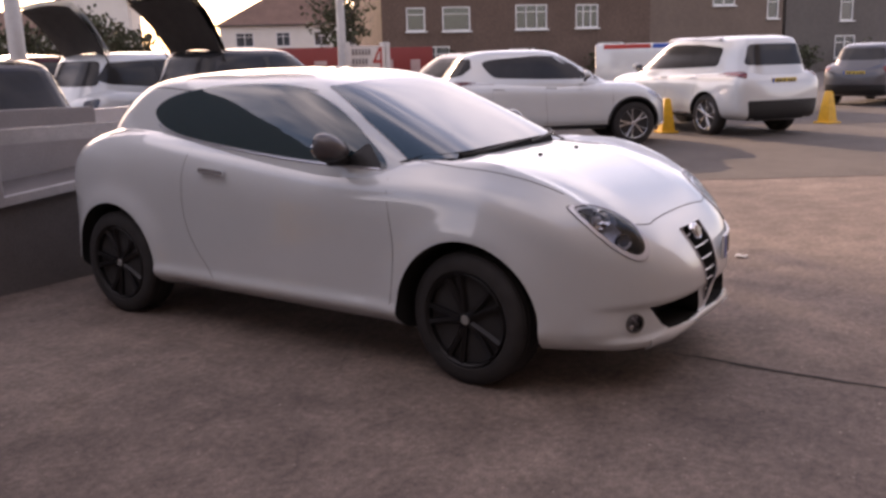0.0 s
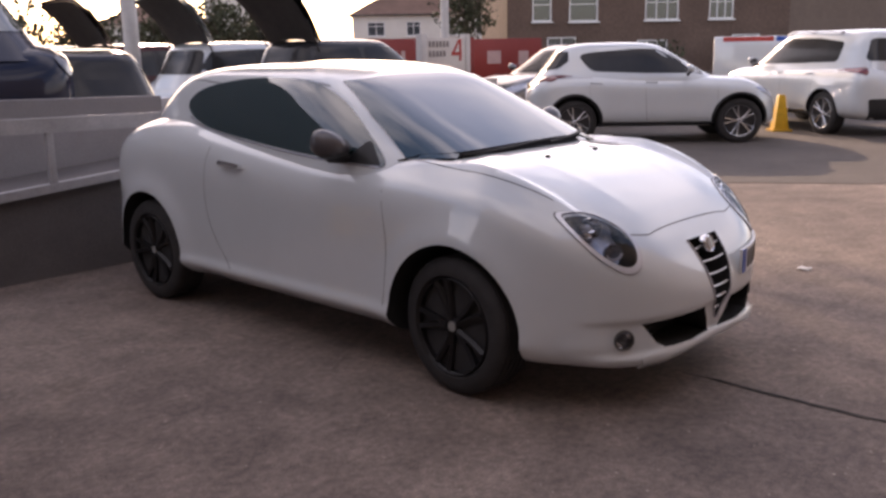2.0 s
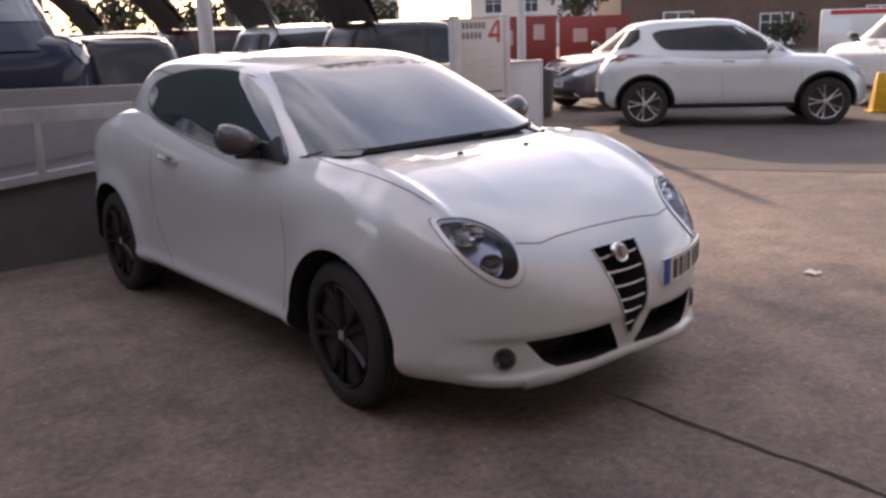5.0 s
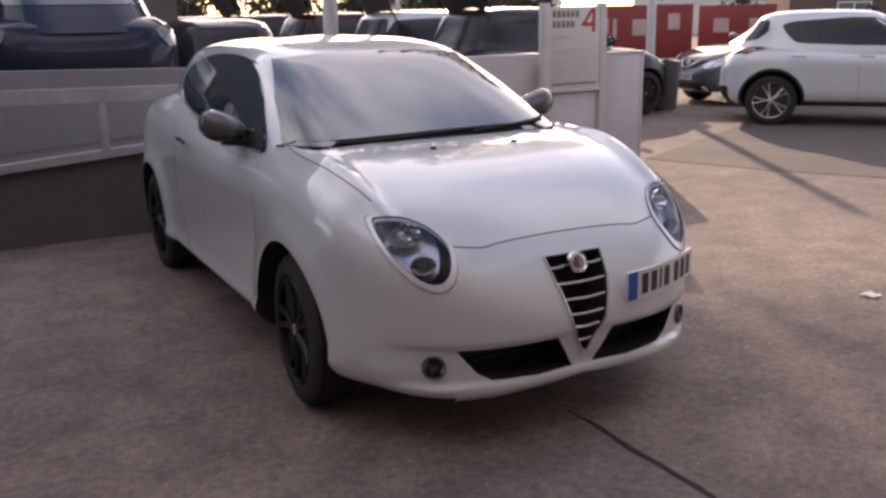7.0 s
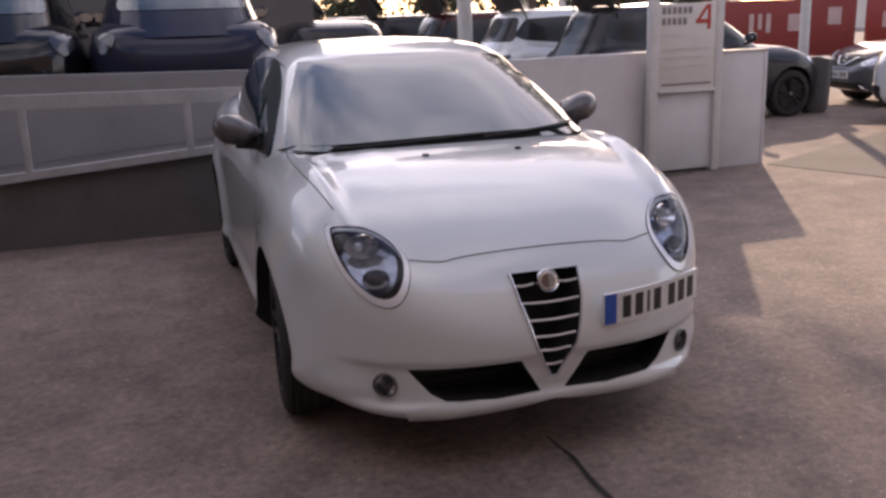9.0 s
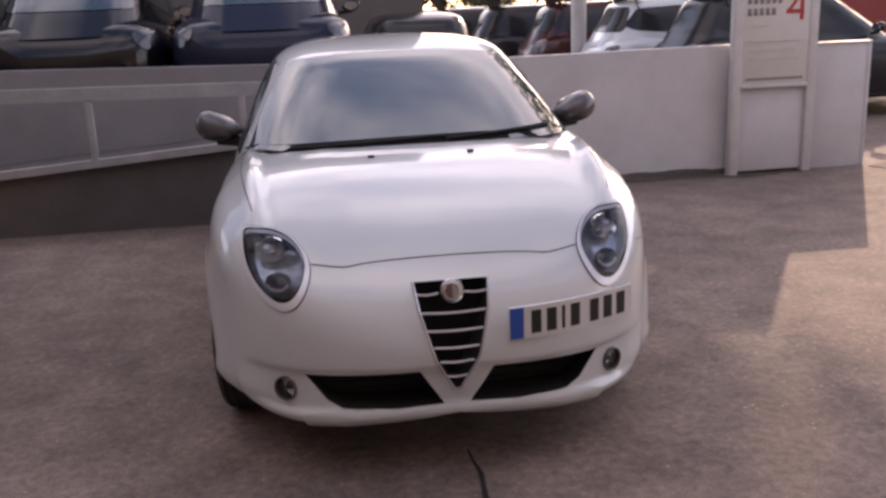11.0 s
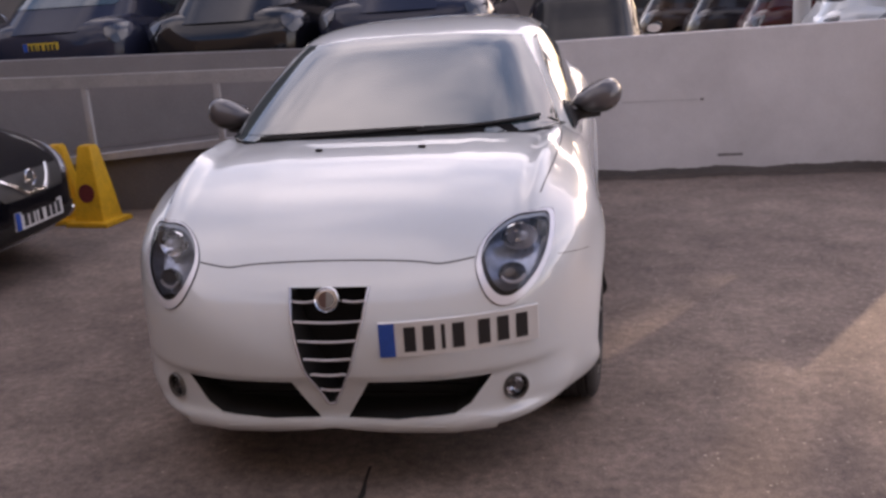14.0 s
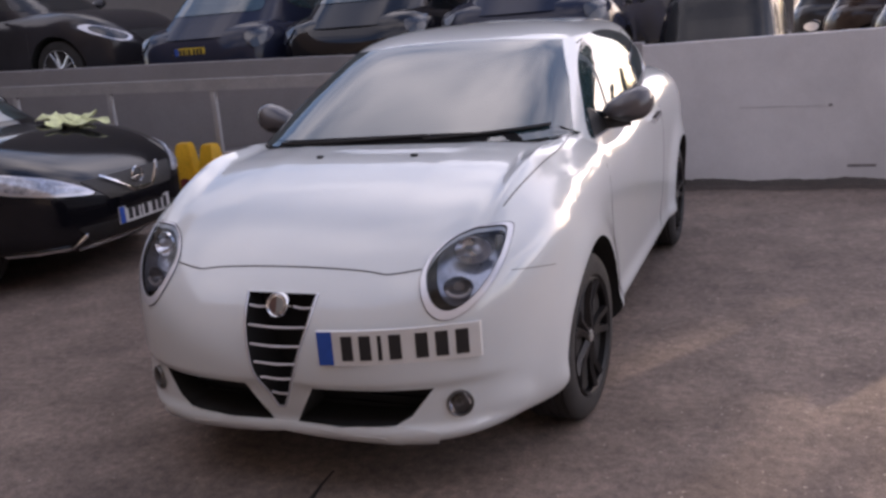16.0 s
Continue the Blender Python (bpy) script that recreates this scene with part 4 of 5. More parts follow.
# ---- ground ----
def asphalt():
    m = bpy.data.materials.new("worn_asphalt")
    m.use_nodes = True
    nt = m.node_tree
    b = nt.nodes["Principled BSDF"]
    b.inputs["Roughness"].default_value = 0.9
    tc = nt.nodes.new("ShaderNodeTexCoord")

    def noise_node(scale, detail, rough=0.6):
        n = nt.nodes.new("ShaderNodeTexNoise")
        n.inputs["Scale"].default_value, n.inputs["Detail"].default_value, n.inputs["Roughness"].default_value = scale, detail, rough
        nt.links.new(tc.outputs["Object"], n.inputs["Vector"])
        return n
    big, mid, grit, grain = noise_node(0.45, 5), noise_node(3.5, 6, 0.7), noise_node(26, 3, 0.6), noise_node(110, 4, 0.75)
    r1 = nt.nodes.new("ShaderNodeValToRGB")
    r1.color_ramp.elements[0].position, r1.color_ramp.elements[0].color = 0.33, (0.146, 0.111, 0.096, 1)
    r1.color_ramp.elements[1].position, r1.color_ramp.elements[1].color = 0.68, (0.234, 0.179, 0.148, 1)
    nt.links.new(big.outputs["Fac"], r1.inputs["Fac"])
    col = r1.outputs["Color"]
    for n, lo, hi in ((mid, 0.70, 1.28), (grit, 0.72, 1.28), (grain, 0.6, 1.4)):
        mr = nt.nodes.new("ShaderNodeMapRange")
        mr.inputs["From Min"].default_value, mr.inputs["From Max"].default_value = 0.3, 0.7
        mr.inputs["To Min"].default_value, mr.inputs["To Max"].default_value = lo, hi
        nt.links.new(n.outputs["Fac"], mr.inputs["Value"])
        sc = nt.nodes.new("ShaderNodeVectorMath")
        sc.operation = "SCALE"
        nt.links.new(col, sc.inputs[0])
        nt.links.new(mr.outputs["Result"], sc.inputs["Scale"])
        col = sc.outputs["Vector"]
    nt.links.new(col, b.inputs["Base Color"])
    bp = nt.nodes.new("ShaderNodeBump")
    bp.inputs["Strength"].default_value, bp.inputs["Distance"].default_value = 0.35, 0.008
    nt.links.new(grain.outputs["Fac"], bp.inputs["Height"])
    nt.links.new(bp.outputs["Normal"], b.inputs["Normal"])
    return m


ASPHALT = asphalt()
bm = bmesh.new()
bmesh.ops.create_grid(bm, x_segments=60, y_segments=60, size=1)
for v in bm.verts:
    x, y = v.co.x, v.co.y
    v.co = Vector((math.copysign(abs(x) ** 2.6, x) * 900, math.copysign(abs(y) ** 2.6, y) * 900, 0))
tagged(part("ground", bm, ASPHALT), "worn brown-grey asphalt yard with dust and stains", "ground", kind="structure")
TARMAC = mat("dark_tarmac", (0.105, 0.088, 0.078), 0.9, vary=0.22, scale=0.8, fine=0.3, bump=0.35, bump_scale=110)
bm = bmesh.new()
edge = [(4.72, 2.93), (5.25, 1.55), (6.1, 0.1), (7.6, -2.1), (11.0, -6.2), (16.0, -11.5)]
fx, fy = spline([(k, p[0]) for k, p in enumerate(edge)]), spline([(k, p[1]) for k, p in enumerate(edge)])
near = [(fx(k / 8), fy(k / 8)) for k in range(41)]
near = [(x + 0.05 * noise.noise(Vector((x * 2.1, y * 2.1, 4.0))), y) for x, y in near]
rows = [(bm.verts.new((x, y, -0.01)), bm.verts.new((x, y, 0.005)), bm.verts.new((x + 60.0, y + 30.0, 0.005))) for x, y in near]
for p, q in zip(rows, rows[1:]):
    for j in range(2):
        bm.faces.new((p[j], q[j], q[j + 1], p[j + 1]))
bmesh.ops.recalc_face_normals(bm, faces=bm.faces)
tagged(part("road", bm, TARMAC, smooth=False), "darker tarmac road surface beyond the yard", "road", kind="structure")
STONE = mat("loose_stone", (0.36, 0.30, 0.25), 0.9, vary=0.4, scale=40)
rng = random.Random(17)
vs, fs = [], []
for k in range(3600):
    if k % 2:
        x, y = rng.gauss(2.6, 0.9), rng.gauss(-0.9, 0.8)
    else:
        x, y = rng.uniform(-4.5, 5.0), rng.uniform(-4.2, 2.2)
    r = 0.003 + 0.005 * rng.random() ** 2
    a0, i = rng.uniform(0, 6.28), len(vs)
    vs += [(x + r * math.cos(a0 + t) * rng.uniform(0.7, 1.2), y + r * math.sin(a0 + t) * rng.uniform(0.7, 1.2), 0.001) for t in (0, 1.26, 2.51, 3.77, 5.03)]
    vs.append((x + r * rng.uniform(-0.3, 0.3), y + r * rng.uniform(-0.3, 0.3), r * rng.uniform(0.25, 0.5)))
    fs += [(i + j, i + (j + 1) % 5, i + 5) for j in range(5)]
me = bpy.data.meshes.new("loose_gravel")
me.from_pydata(vs, [], fs)
me.materials.append(STONE)
tagged(new("loose_gravel", me), "loose small stones scattered over the asphalt", "gravel", kind="stuff")
CRACK = mat("dark_crack", (0.02, 0.017, 0.015), 0.95, vary=0.3, scale=8)
random.seed(4)
bm = bmesh.new()
pts = [(0.06 + 0.012 * math.sin(k * 0.7) + random.uniform(-0.012, 0.012), -1.9 - 0.09 * k) for k in range(34)]
vs = []
for k, (x, y) in enumerate(pts):
    w = 0.011 * (0.6 + random.random()) * math.sin(math.pi * (k + 1) / 35) ** 0.4
    vs.append((bm.verts.new((x - w, y, 0.004)), bm.verts.new((x + w, y, 0.004))))
for a, b in zip(vs, vs[1:]):
    bm.faces.new((a[0], b[0], b[1], a[1]))
tagged(part("ground_crack", bm, CRACK), "dark crack running across the asphalt", "crack", kind="structure")

# ---- boundary wall, ramp with rail, sign ----
WY = 3.05
tagged(part("wall_north", prism_bm([(0.35, -0.02), (4.2, -0.02), (4.2, 1.185), (0.35, 1.142)], "Y", WY, WY + 0.12), WALL_PAINT, smooth=False), "pale painted panel wall behind the parked car", "wall", kind="structure")
bm = prism_bm([(-14.0, -0.02), (0.348, -0.02), (0.348, 1.165), (-3.0, 1.235), (-14.0, 1.41)], "Y", WY + 0.002, WY + 0.122)
tagged(part("wall_west", bm, DARK_WALL, smooth=False), "grey painted block wall behind the ramp", "wall", kind="structure")
DECK, HIGH = 0.53, 0.87
bm = box_bm(-14.9, 9.2, DECK / 2, 29.4, 12.0, DECK, 0.01)
box_bm(-17.4, 9.2, HIGH / 2 + 0.2, 23.0, 11.9, HIGH - 0.4, 0.01, bm)
tagged(part("deck", bm, CONCRETE), "raised concrete parking deck behind the wall", "deck", kind="structure")


def ramp_z(x):
    return 0.70 + 0.075 * x


bm = prism_bm([(-9.0, 0.0), (0.35, 0.0), (0.35, ramp_z(0.35)), (-9.0, max(0.02, ramp_z(-9.0)))], "Y", 2.32, WY - 0.003)
tagged(part("ramp", bm, RAMP_SIDE, smooth=False), "dark concrete access ramp along the wall", "ramp", kind="structure")
rail = thing("handrail", pose(0, 0, 0), "white painted handrail with flat rails on the ramp", "handrail")
bm = bmesh.new()
for a, b in (((-9.0, 1.17), (0.35, 1.03)),):
    prism_bm([(a[0], a[1] - 0.05), (b[0], b[1] - 0.05), (b[0], b[1] + 0.05), (a[0], a[1] + 0.05)], "Y", 2.26, 2.31, bm)
part("top_rail", bm, RAIL_DULL, rail, smooth=False)
part("bottom_rail", prism_bm([(-9.0, ramp_z(-9.0) - 0.03), (0.35, ramp_z(0.35) - 0.03), (0.35, ramp_z(0.35) + 0.03), (-9.0, ramp_z(-9.0) + 0.03)], "Y", 2.26, 2.316), RAIL_DULL, rail, smooth=False)
for k in range(9):
    x = 0.17 - 1.13 * k
    part("post", box_bm(x, 2.285, (ramp_z(x) + 1.06) / 2, 0.05, 0.04, 1.06 - ramp_z(x), 0.005), RAIL_DULL, rail)

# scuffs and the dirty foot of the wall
SCUFF = mat("dark_scuff", (0.20, 0.19, 0.20), 0.8, vary=0.3, scale=20)
FAINT = mat("faint_stain", (0.50, 0.495, 0.51), 0.8, vary=0.1, scale=8)
for x, z, w, h, mt in ((1.74, 0.62, 0.028, 0.022, SCUFF), (1.40, 0.622, 0.62, 0.008, FAINT), (1.97, 0.155, 0.20, 0.022, SCUFF)):
    tagged(part("wall_scuff", box_bm(x, WY - 0.0015, z, w, 0.003, h, 0.001), mt), "dark scuff mark on the pale wall", "stain", kind="structure")
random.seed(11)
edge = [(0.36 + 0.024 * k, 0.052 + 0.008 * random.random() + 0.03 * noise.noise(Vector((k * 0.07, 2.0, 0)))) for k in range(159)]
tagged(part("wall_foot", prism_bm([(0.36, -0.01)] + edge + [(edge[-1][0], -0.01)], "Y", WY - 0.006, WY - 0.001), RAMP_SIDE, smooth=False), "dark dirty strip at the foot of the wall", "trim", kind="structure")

DIRT = mat("damp_dirt", (0.085, 0.066, 0.058), 0.95, vary=0.35, scale=7, fine=0.3, bump=0.4, bump_scale=70)
bm = bmesh.new()
row = [(bm.verts.new((x, WY - 0.008, 0.004)), bm.verts.new((x, WY - 0.20 - 0.16 * noise.noise(Vector((x * 1.3, 5.0, 0))) - 0.05 * noise.noise(Vector((x * 9, 1.0, 0))), 0.004))) for x in (0.4 + 0.04 * k for k in range(92))]
for p, q in zip(row, row[1:]):
    bm.faces.new((p[0], p[1], q[1], q[0]))
tagged(part("ground_dirt", bm, DIRT, smooth=False), "damp dark dirt on the asphalt along the wall", "dirt", kind="structure")

# sign with two posts, and the fence beyond it
sg = thing("notice_board", Matrix.Translation((3.36, 2.94, 0)) @ Matrix.Rotation(math.atan2(0.03, 0.75), 4, "Z"), "white notice board with grey and red lettering on two posts", "sign")
for x in (0.0, 0.73):
    part("post", box_bm(x, 0, 0.83, 0.085, 0.085, 1.66, 0.006), RAIL_WHITE, sg)
part("board", box_bm(0.365, -0.02, 1.215, 0.645, 0.03, 0.81, 0.004), SIGN_WHITE, sg)
part("ledge", box_bm(0.365, -0.035, 0.80, 0.645, 0.05, 0.03, 0.004), RAIL_WHITE, sg)
part("lower_panel", box_bm(0.365, 0.0, 0.40, 0.645, 0.02, 0.74, 0.004), WALL_PAINT, sg)
for z, n in ((1.555, 6), (1.455, 5)):
    for k in range(n):
        part("bar", box_bm(0.095 + 0.058 * k, -0.0375, z, 0.036, 0.005, 0.062, 0.004), SIGN_GREY, sg)
for w, z in ((0.20, 1.33), (0.50, 1.20), (0.46, 1.12), (0.50, 1.04)):
    part("bar", box_bm(0.09 + w / 2, -0.0375, z, w, 0.005, 0.014), RAIL_WHITE, sg)
part("bar", box_bm(0.36, -0.0375, 0.865, 0.56, 0.005, 0.022), SIGN_GREY, sg)
bm = bmesh.new()
box_bm(0.60, -0.038, 1.49, 0.035, 0.004, 0.23, bm=bm)
box_bm(0.535, -0.0385, 1.45, 0.17, 0.004, 0.035, bm=bm)
prism_bm([(0.455, 1.455), (0.49, 1.455), (0.60, 1.60), (0.565, 1.60)], "Y", -0.040, -0.036, bm)
part("numeral", bm, SIGN_RED, sg, "large red figure four")
fe = thing("fence", pose(4.145, 3.06, 0), "short pale panel fence beside the notice board", "fence")
part("panel", box_bm(0.285, 0, 0.565, 0.57, 0.045, 1.15, 0.004), WALL_PAINT, fe)
part("end_post", box_bm(0.57, 0.0, 0.56, 0.035, 0.06, 1.15, 0.004), WALL_PAINT, fe)
part("cap_rail", box_bm(0.29, 0, 1.150, 0.60, 0.07, 0.022, 0.005), RAIL_WHITE, fe)

# ---- parked cars ----
CROSS = {"cladding": 1, "rear_plate_z": 0.86, "wrap": ([(1.35, 1.43), (1.35, 1.28), (1.50, 1.17), (1.80, 1.11), (1.70, 1.22), (1.50, 1.41)], [(1.50, 1.03), (1.78, 1.07), (1.80, 0.99), (1.62, 0.97)]), "windows": [[(-0.58, 1.075), (0.2, 1.085), (0.98, 1.12), (1.08, 1.20), (1.20, 1.36), (1.05, 1.405), (0.3, 1.455), (-0.02, 1.44), (-0.34, 1.27)]],
         "taillamp": [(0.52, 1.02), (0.78, 1.10), (0.80, 1.02), (0.74, 0.98), (0.60, 0.96)]}
make_car("crossover_car", pose(9.6, 3.84, 0, 0, 0, 39.7), "white compact crossover with silver wheels parked across the yard", proportions(3.94, 1.77, 1.565, 2.53, 0.24, 0.345, 1.0, 1.10, 0.02, 0.67, -0.95, -0.15, 0.5, ALLOY) | CROSS, WHITE_PAINT, "parked cars")
make_car("suv_car", pose(13.2, 2.46, 0, 0, 0, 146.8), "large white off-roader seen from its back, with yellow plate", proportions(4.46, 1.82, 1.71, 2.70, 0.26, 0.355, 1.05, 1.12, 0.04, 0.77, -1.05, -0.2, 0.24, ALLOY) | {"rails": (1.7, 0.56), "rear_glass": [(-0.63, 1.20), (0.63, 1.20), (0.53, 1.55), (-0.53, 1.55)], "yd": 1.95, "plan": 7.5, "taillamp": [(0.66, 1.10), (0.82, 1.16), (0.84, 1.02), (0.74, 0.98)], "windows": [[(-0.62, 1.13), (0.3, 1.15), (1.45, 1.19), (1.50, 1.50), (0.9, 1.565), (0.1, 1.575), (-0.33, 1.40)]], "rear_plate_z": 0.93, "rear_trim": 0.62}, WHITE_PAINT, "parked cars")
make_car("black_car", pose(-4.83, 0.42, 0, 0, 0, 91), "black five-door hatchback with a cloth on its bonnet", proportions(4.39, 1.77, 1.52, 2.70, 0.2, 0.32, 0.95, 1.05, 0.0, 0.9, -0.98, -0.2, 0.5, ALLOY) | {"clean": 1, "front_plate_z": 0.405, "grille": (0.605, 0.44), "mirror": (0.98, -0.06, 1.06),
         "headlamp": [(0.40, 0.590), (0.50, 0.665), (0.62, 0.725), (0.76, 0.775), (0.84, 0.795), (0.845, 0.70), (0.74, 0.635), (0.56, 0.598)]}, BLACK_PAINT, "parked cars")
# plain unseen walls, added to hold back low sky light from the car
RENDER_GREY = mat("grey_blocker_render", (0.13, 0.115, 0.108), 0.85, vary=0.1, scale=0.5, fine=0.05, bump_scale=5)
tagged(part("sky_blocker_south", box_bm(-3.0, -8.8, 5.2, 30.0, 0.4, 10.5), RENDER_GREY, smooth=False), "plain grey wall out of view, added to block low sky light", "wall", kind="structure")
tagged(part("sky_blocker_west", box_bm(-9.3, -3.4, 4.6, 0.4, 12.8, 9.4), RENDER_GREY, smooth=False), "plain grey wall out of view, added to block low sky light", "wall", kind="structure")
# added for a dark side-window reflection and to hide sky above the deck cars
tagged(part("wall_north_west", box_bm(-5.8, 10.0, 4.0, 14.4, 0.4, 8.2), RENDER_GREY, smooth=False), "plain grey wall added behind the deck to darken reflections and sky gaps", "wall", kind="structure")
DARK = proportions(4.35, 1.8, 1.55, 2.62, 0.22, 0.335, 0.98, 1.08, 0.02, 0.88, -0.95, -0.15, 0.45, ALLOY)
TALL = proportions(4.4, 1.82, 1.66, 2.65, 0.19, 0.35, 1.03, 1.12, 0.04, 0.88, -0.95, -0.15, 0.4, ALLOY)
SLOPED = proportions(4.4, 1.70, 1.64, 2.65, 0.19, 0.35, 1.02, 1.10, 0.04, 0.88, -0.95, -0.15, 0.95, ALLOY) | {"clean": 1}
LOW = proportions(4.0, 1.5, 1.58, 2.5, 0.17, 0.31, 0.92, 0.98, 0.0, 0.8, -0.95, -0.1, 0.5, ALLOY)
make_car("navy_car", pose(-0.84, 5.66, DECK, 0, 0, 180), "dark navy tall car with its back to the wall", SLOPED, NAVY_PAINT, "row of cars", fine=False, plates=False, plain=True)
make_car("black_saloon_car", pose(-2.56, 5.70, DECK, 0, 0, 180), "near-black car with its back to the wall", SLOPED, BLACK_PAINT, "row of cars", fine=False, plates=False, plain=True)
make_car("navy_car", pose(-4.29, 5.64, DECK, 0, 0, 180), "dark navy car with a yellow back plate", SLOPED | {"rear_plate_z": 0.80, "plate_w": 0.36}, NAVY_PAINT, "row of cars", fine=False, plain=True)
make_car("black_saloon_car", pose(-8.07, 5.10, HIGH, 0, 0, 90), "near-black car standing sideways with silver wheels", TALL, HAZED_BLACK, "row of cars", fine=False, plates=False, plain=True)
make_car("black_small_car", pose(0.78, 6.3, 0, 0, 0, 180), "narrow black car beside the deck", LOW, HAZED_BLACK, "row of cars", fine=False, plates=False, plain=True)
HATCHES = proportions(4.2, 1.74, 1.68, 2.6, 0.2, 0.34, 1.03, 1.14, 0.0, 0.78, -0.95, -0.12, 0.42, DARK_ALLOY)
make_car("grey_tall_car", pose(6.4, 7.15, 0, 0, 0, 92), "dark grey tall car with its tailgate raised", HATCHES, DARK_GREY_PAINT, "row of cars", True, False, False, True)
make_car("white_tall_car", pose(5.95, 9.1, 0, 0, 0, 90), "white tall car with its tailgate raised", HATCHES, WHITE_PAINT, "row of cars", True, False, False, True)
make_car("red_car", pose(5.4, 11.25, 0, 0, 0, 90), "dark red car with its tailgate raised", HATCHES, RED_PAINT, "row of cars", True, False, False, True)
make_car("black_tall_car", pose(4.75, 13.4, 0, 0, 0, 92), "black tall car with its tailgate raised", HATCHES, HAZED_BLACK, "row of cars", True, False, False, True)
make_car("brown_tall_car", pose(4.0, 15.6, 0, 0, 0, 92), "dark brown tall car with its tailgate raised", HATCHES, mat("brown_car_paint", (0.045, 0.028, 0.022), 0.2, vary=0.08, scale=2.0), "row of cars", True, False, False, True)
make_car("grey_tall_car", pose(3.3, 17.8, 0, 0, 0, 92), "dark grey tall car at the far end of the row", HATCHES, DARK_GREY_PAINT, "row of cars", False, False, False, True)
make_car("dark_hatchback_car", pose(11.5, 6.9, 0, 0, 0, -100), "dark car parked behind the white crossover", DARK, GREY_PAINT, "parked cars", fine=False)
make_car("dark_estate_car", pose(22.5, 0.6, 0, 0, 0, 80), "dark grey car parked far across the yard", DARK, GREY_PAINT, "parked cars", fine=False)


# ---- poles, banners and cones ----
def pole(name, x, y, r, h, label):
    ob = tagged(part(name, spin_bm([(0, r * 1.5), (0.05, r * 1.5), (0.06, r), (h, r * 0.85)], 20, "Z"), RAIL_WHITE), label, "post")
    ob.location = (x, y, 0)
    return ob


pole("lamp_post", 4.05, 10.18, 0.13, 7.0, "pale painted steel lamp post")
pole("white_post", 9.2, 7.95, 0.085, 3.4, "slim white painted post")


def banner(x, y, face, w, z0, z1, board, label, marks=()):
    """A printed board on two posts; face: degrees of its outward direction."""
    ob = thing("banner_board", Matrix.Translation((x, y, 0)) @ Matrix.Rotation(radians(face + 90), 4, "Z"), label, "banner")
    part("board", box_bm(0, 0, (z0 + z1) / 2, w, 0.04, z1 - z0, 0.006), board, ob)
    for s in (-1, 1):
        part("post", box_bm(s * (w / 2 - 0.05), 0.06, z1 / 2, 0.06, 0.06, z1, 0.005), RAIL_WHITE, ob)
    for mx, mz, mw, mh, mm in marks:
        part("bar", box_bm(mx, -0.024, mz, mw, 0.006, mh), mm, ob)
    return ob


marks = [(-0.42, 1.30, 0.08, 0.34, BANNER_PALE), (-0.27, 1.33, 0.07, 0.28, BANNER_PALE), (-0.12, 1.30, 0.08, 0.34, BANNER_PALE), (0.35, 1.30, 0.26, 0.30, BANNER_PALE), (1.0, 1.40, 0.22, 0.30, BANNER_PALE)]
banner(9.9, 9.6, 225, 2.7, 0.70, 1.72, RED_BOARD, "red printed banner with white lettering", marks)
banner(12.4, 9.0, 222, 1.5, 0.75, 1.70, RED_BOARD, "red printed banner with faded lettering, behind the cars", [(-0.3, 1.3, 0.3, 0.28, BANNER_PALE), (0.35, 1.28, 0.22, 0.3, BANNER_PALE)])

def litter_bin(x, y, turn):
    """A grey wheeled bin: tapered body, lid, wheels."""
    bn = thing("wheelie_bin", pose(x, y, 0, 0, 0, turn), "dark grey plastic bin standing beside the fence", "bin")
    grey = mat("grey_bin_plastic", (0.12, 0.115, 0.115), 0.55, vary=0.15, scale=6, fine=0.05)
    bm = bmesh.new()
    rings = [[bm.verts.new((sx * w, sy * d, z)) for sx, sy in ((-1, -1), (1, -1), (1, 1), (-1, 1))] for z, w, d in ((0.03, 0.115, 0.13), (0.74, 0.135, 0.16), (0.78, 0.14, 0.165))]
    for a, b in zip(rings, rings[1:]):
        for j in range(4):
            bm.faces.new((a[j], a[(j + 1) % 4], b[(j + 1) % 4], b[j]))
    bm.faces.new(rings[0][::-1])
    bm.faces.new(rings[-1])
    bmesh.ops.bevel(bm, geom=bm.edges[:], offset=0.015, segments=2, affect="EDGES")
    part("bin_body", bm, grey, bn, angle=30)
    part("lid", prism_bm([(-0.18, 0.78), (0.18, 0.78), (0.18, 0.82), (0.0, 0.84), (-0.18, 0.80)], "X", -0.15, 0.15), grey, bn, smooth=False)
    for s in (-1, 1):
        w = part("wheel", spin_bm([(-0.02, 0.06), (-0.025, 0.09), (0.025, 0.09), (0.02, 0.06)], 20), RUBBER, bn)
        w.location = (s * 0.09, 0.14, 0.09)


litter_bin(8.42, 6.62, 35)

# white box trailer with red and blue stripes
tr = thing("box_trailer", pose(18.0, 4.5, 0, 0, 0, -66), "white box trailer with red and blue stripes along its top", "trailer", "parked cars")
part("box_body", box_bm(0, 0, 1.02, 4.2, 1.7, 1.28, 0.04), WHITE_PAINT, tr)
part("stripe", box_bm(-1.35, -0.853, 1.60, 1.1, 0.008, 0.10), SIGN_RED, tr)
part("stripe", box_bm(-0.1, -0.853, 1.60, 1.3, 0.008, 0.10), PLATE_BLUE, tr)
part("stripe", box_bm(-0.2, -0.853, 0.86, 1.0, 0.008, 0.22), SIGN_RED, tr)
for s in (-1, 1):
    for x in (-0.4, 0.4):
        w = part("wheel", spin_bm([(-0.09, 0.18), (-0.1, 0.28), (-0.07, 0.31), (0.07, 0.31), (0.1, 0.28), (0.09, 0.18)], 24, "Y"), RUBBER, tr)
        w.location = (x, s * 0.80, 0.31)
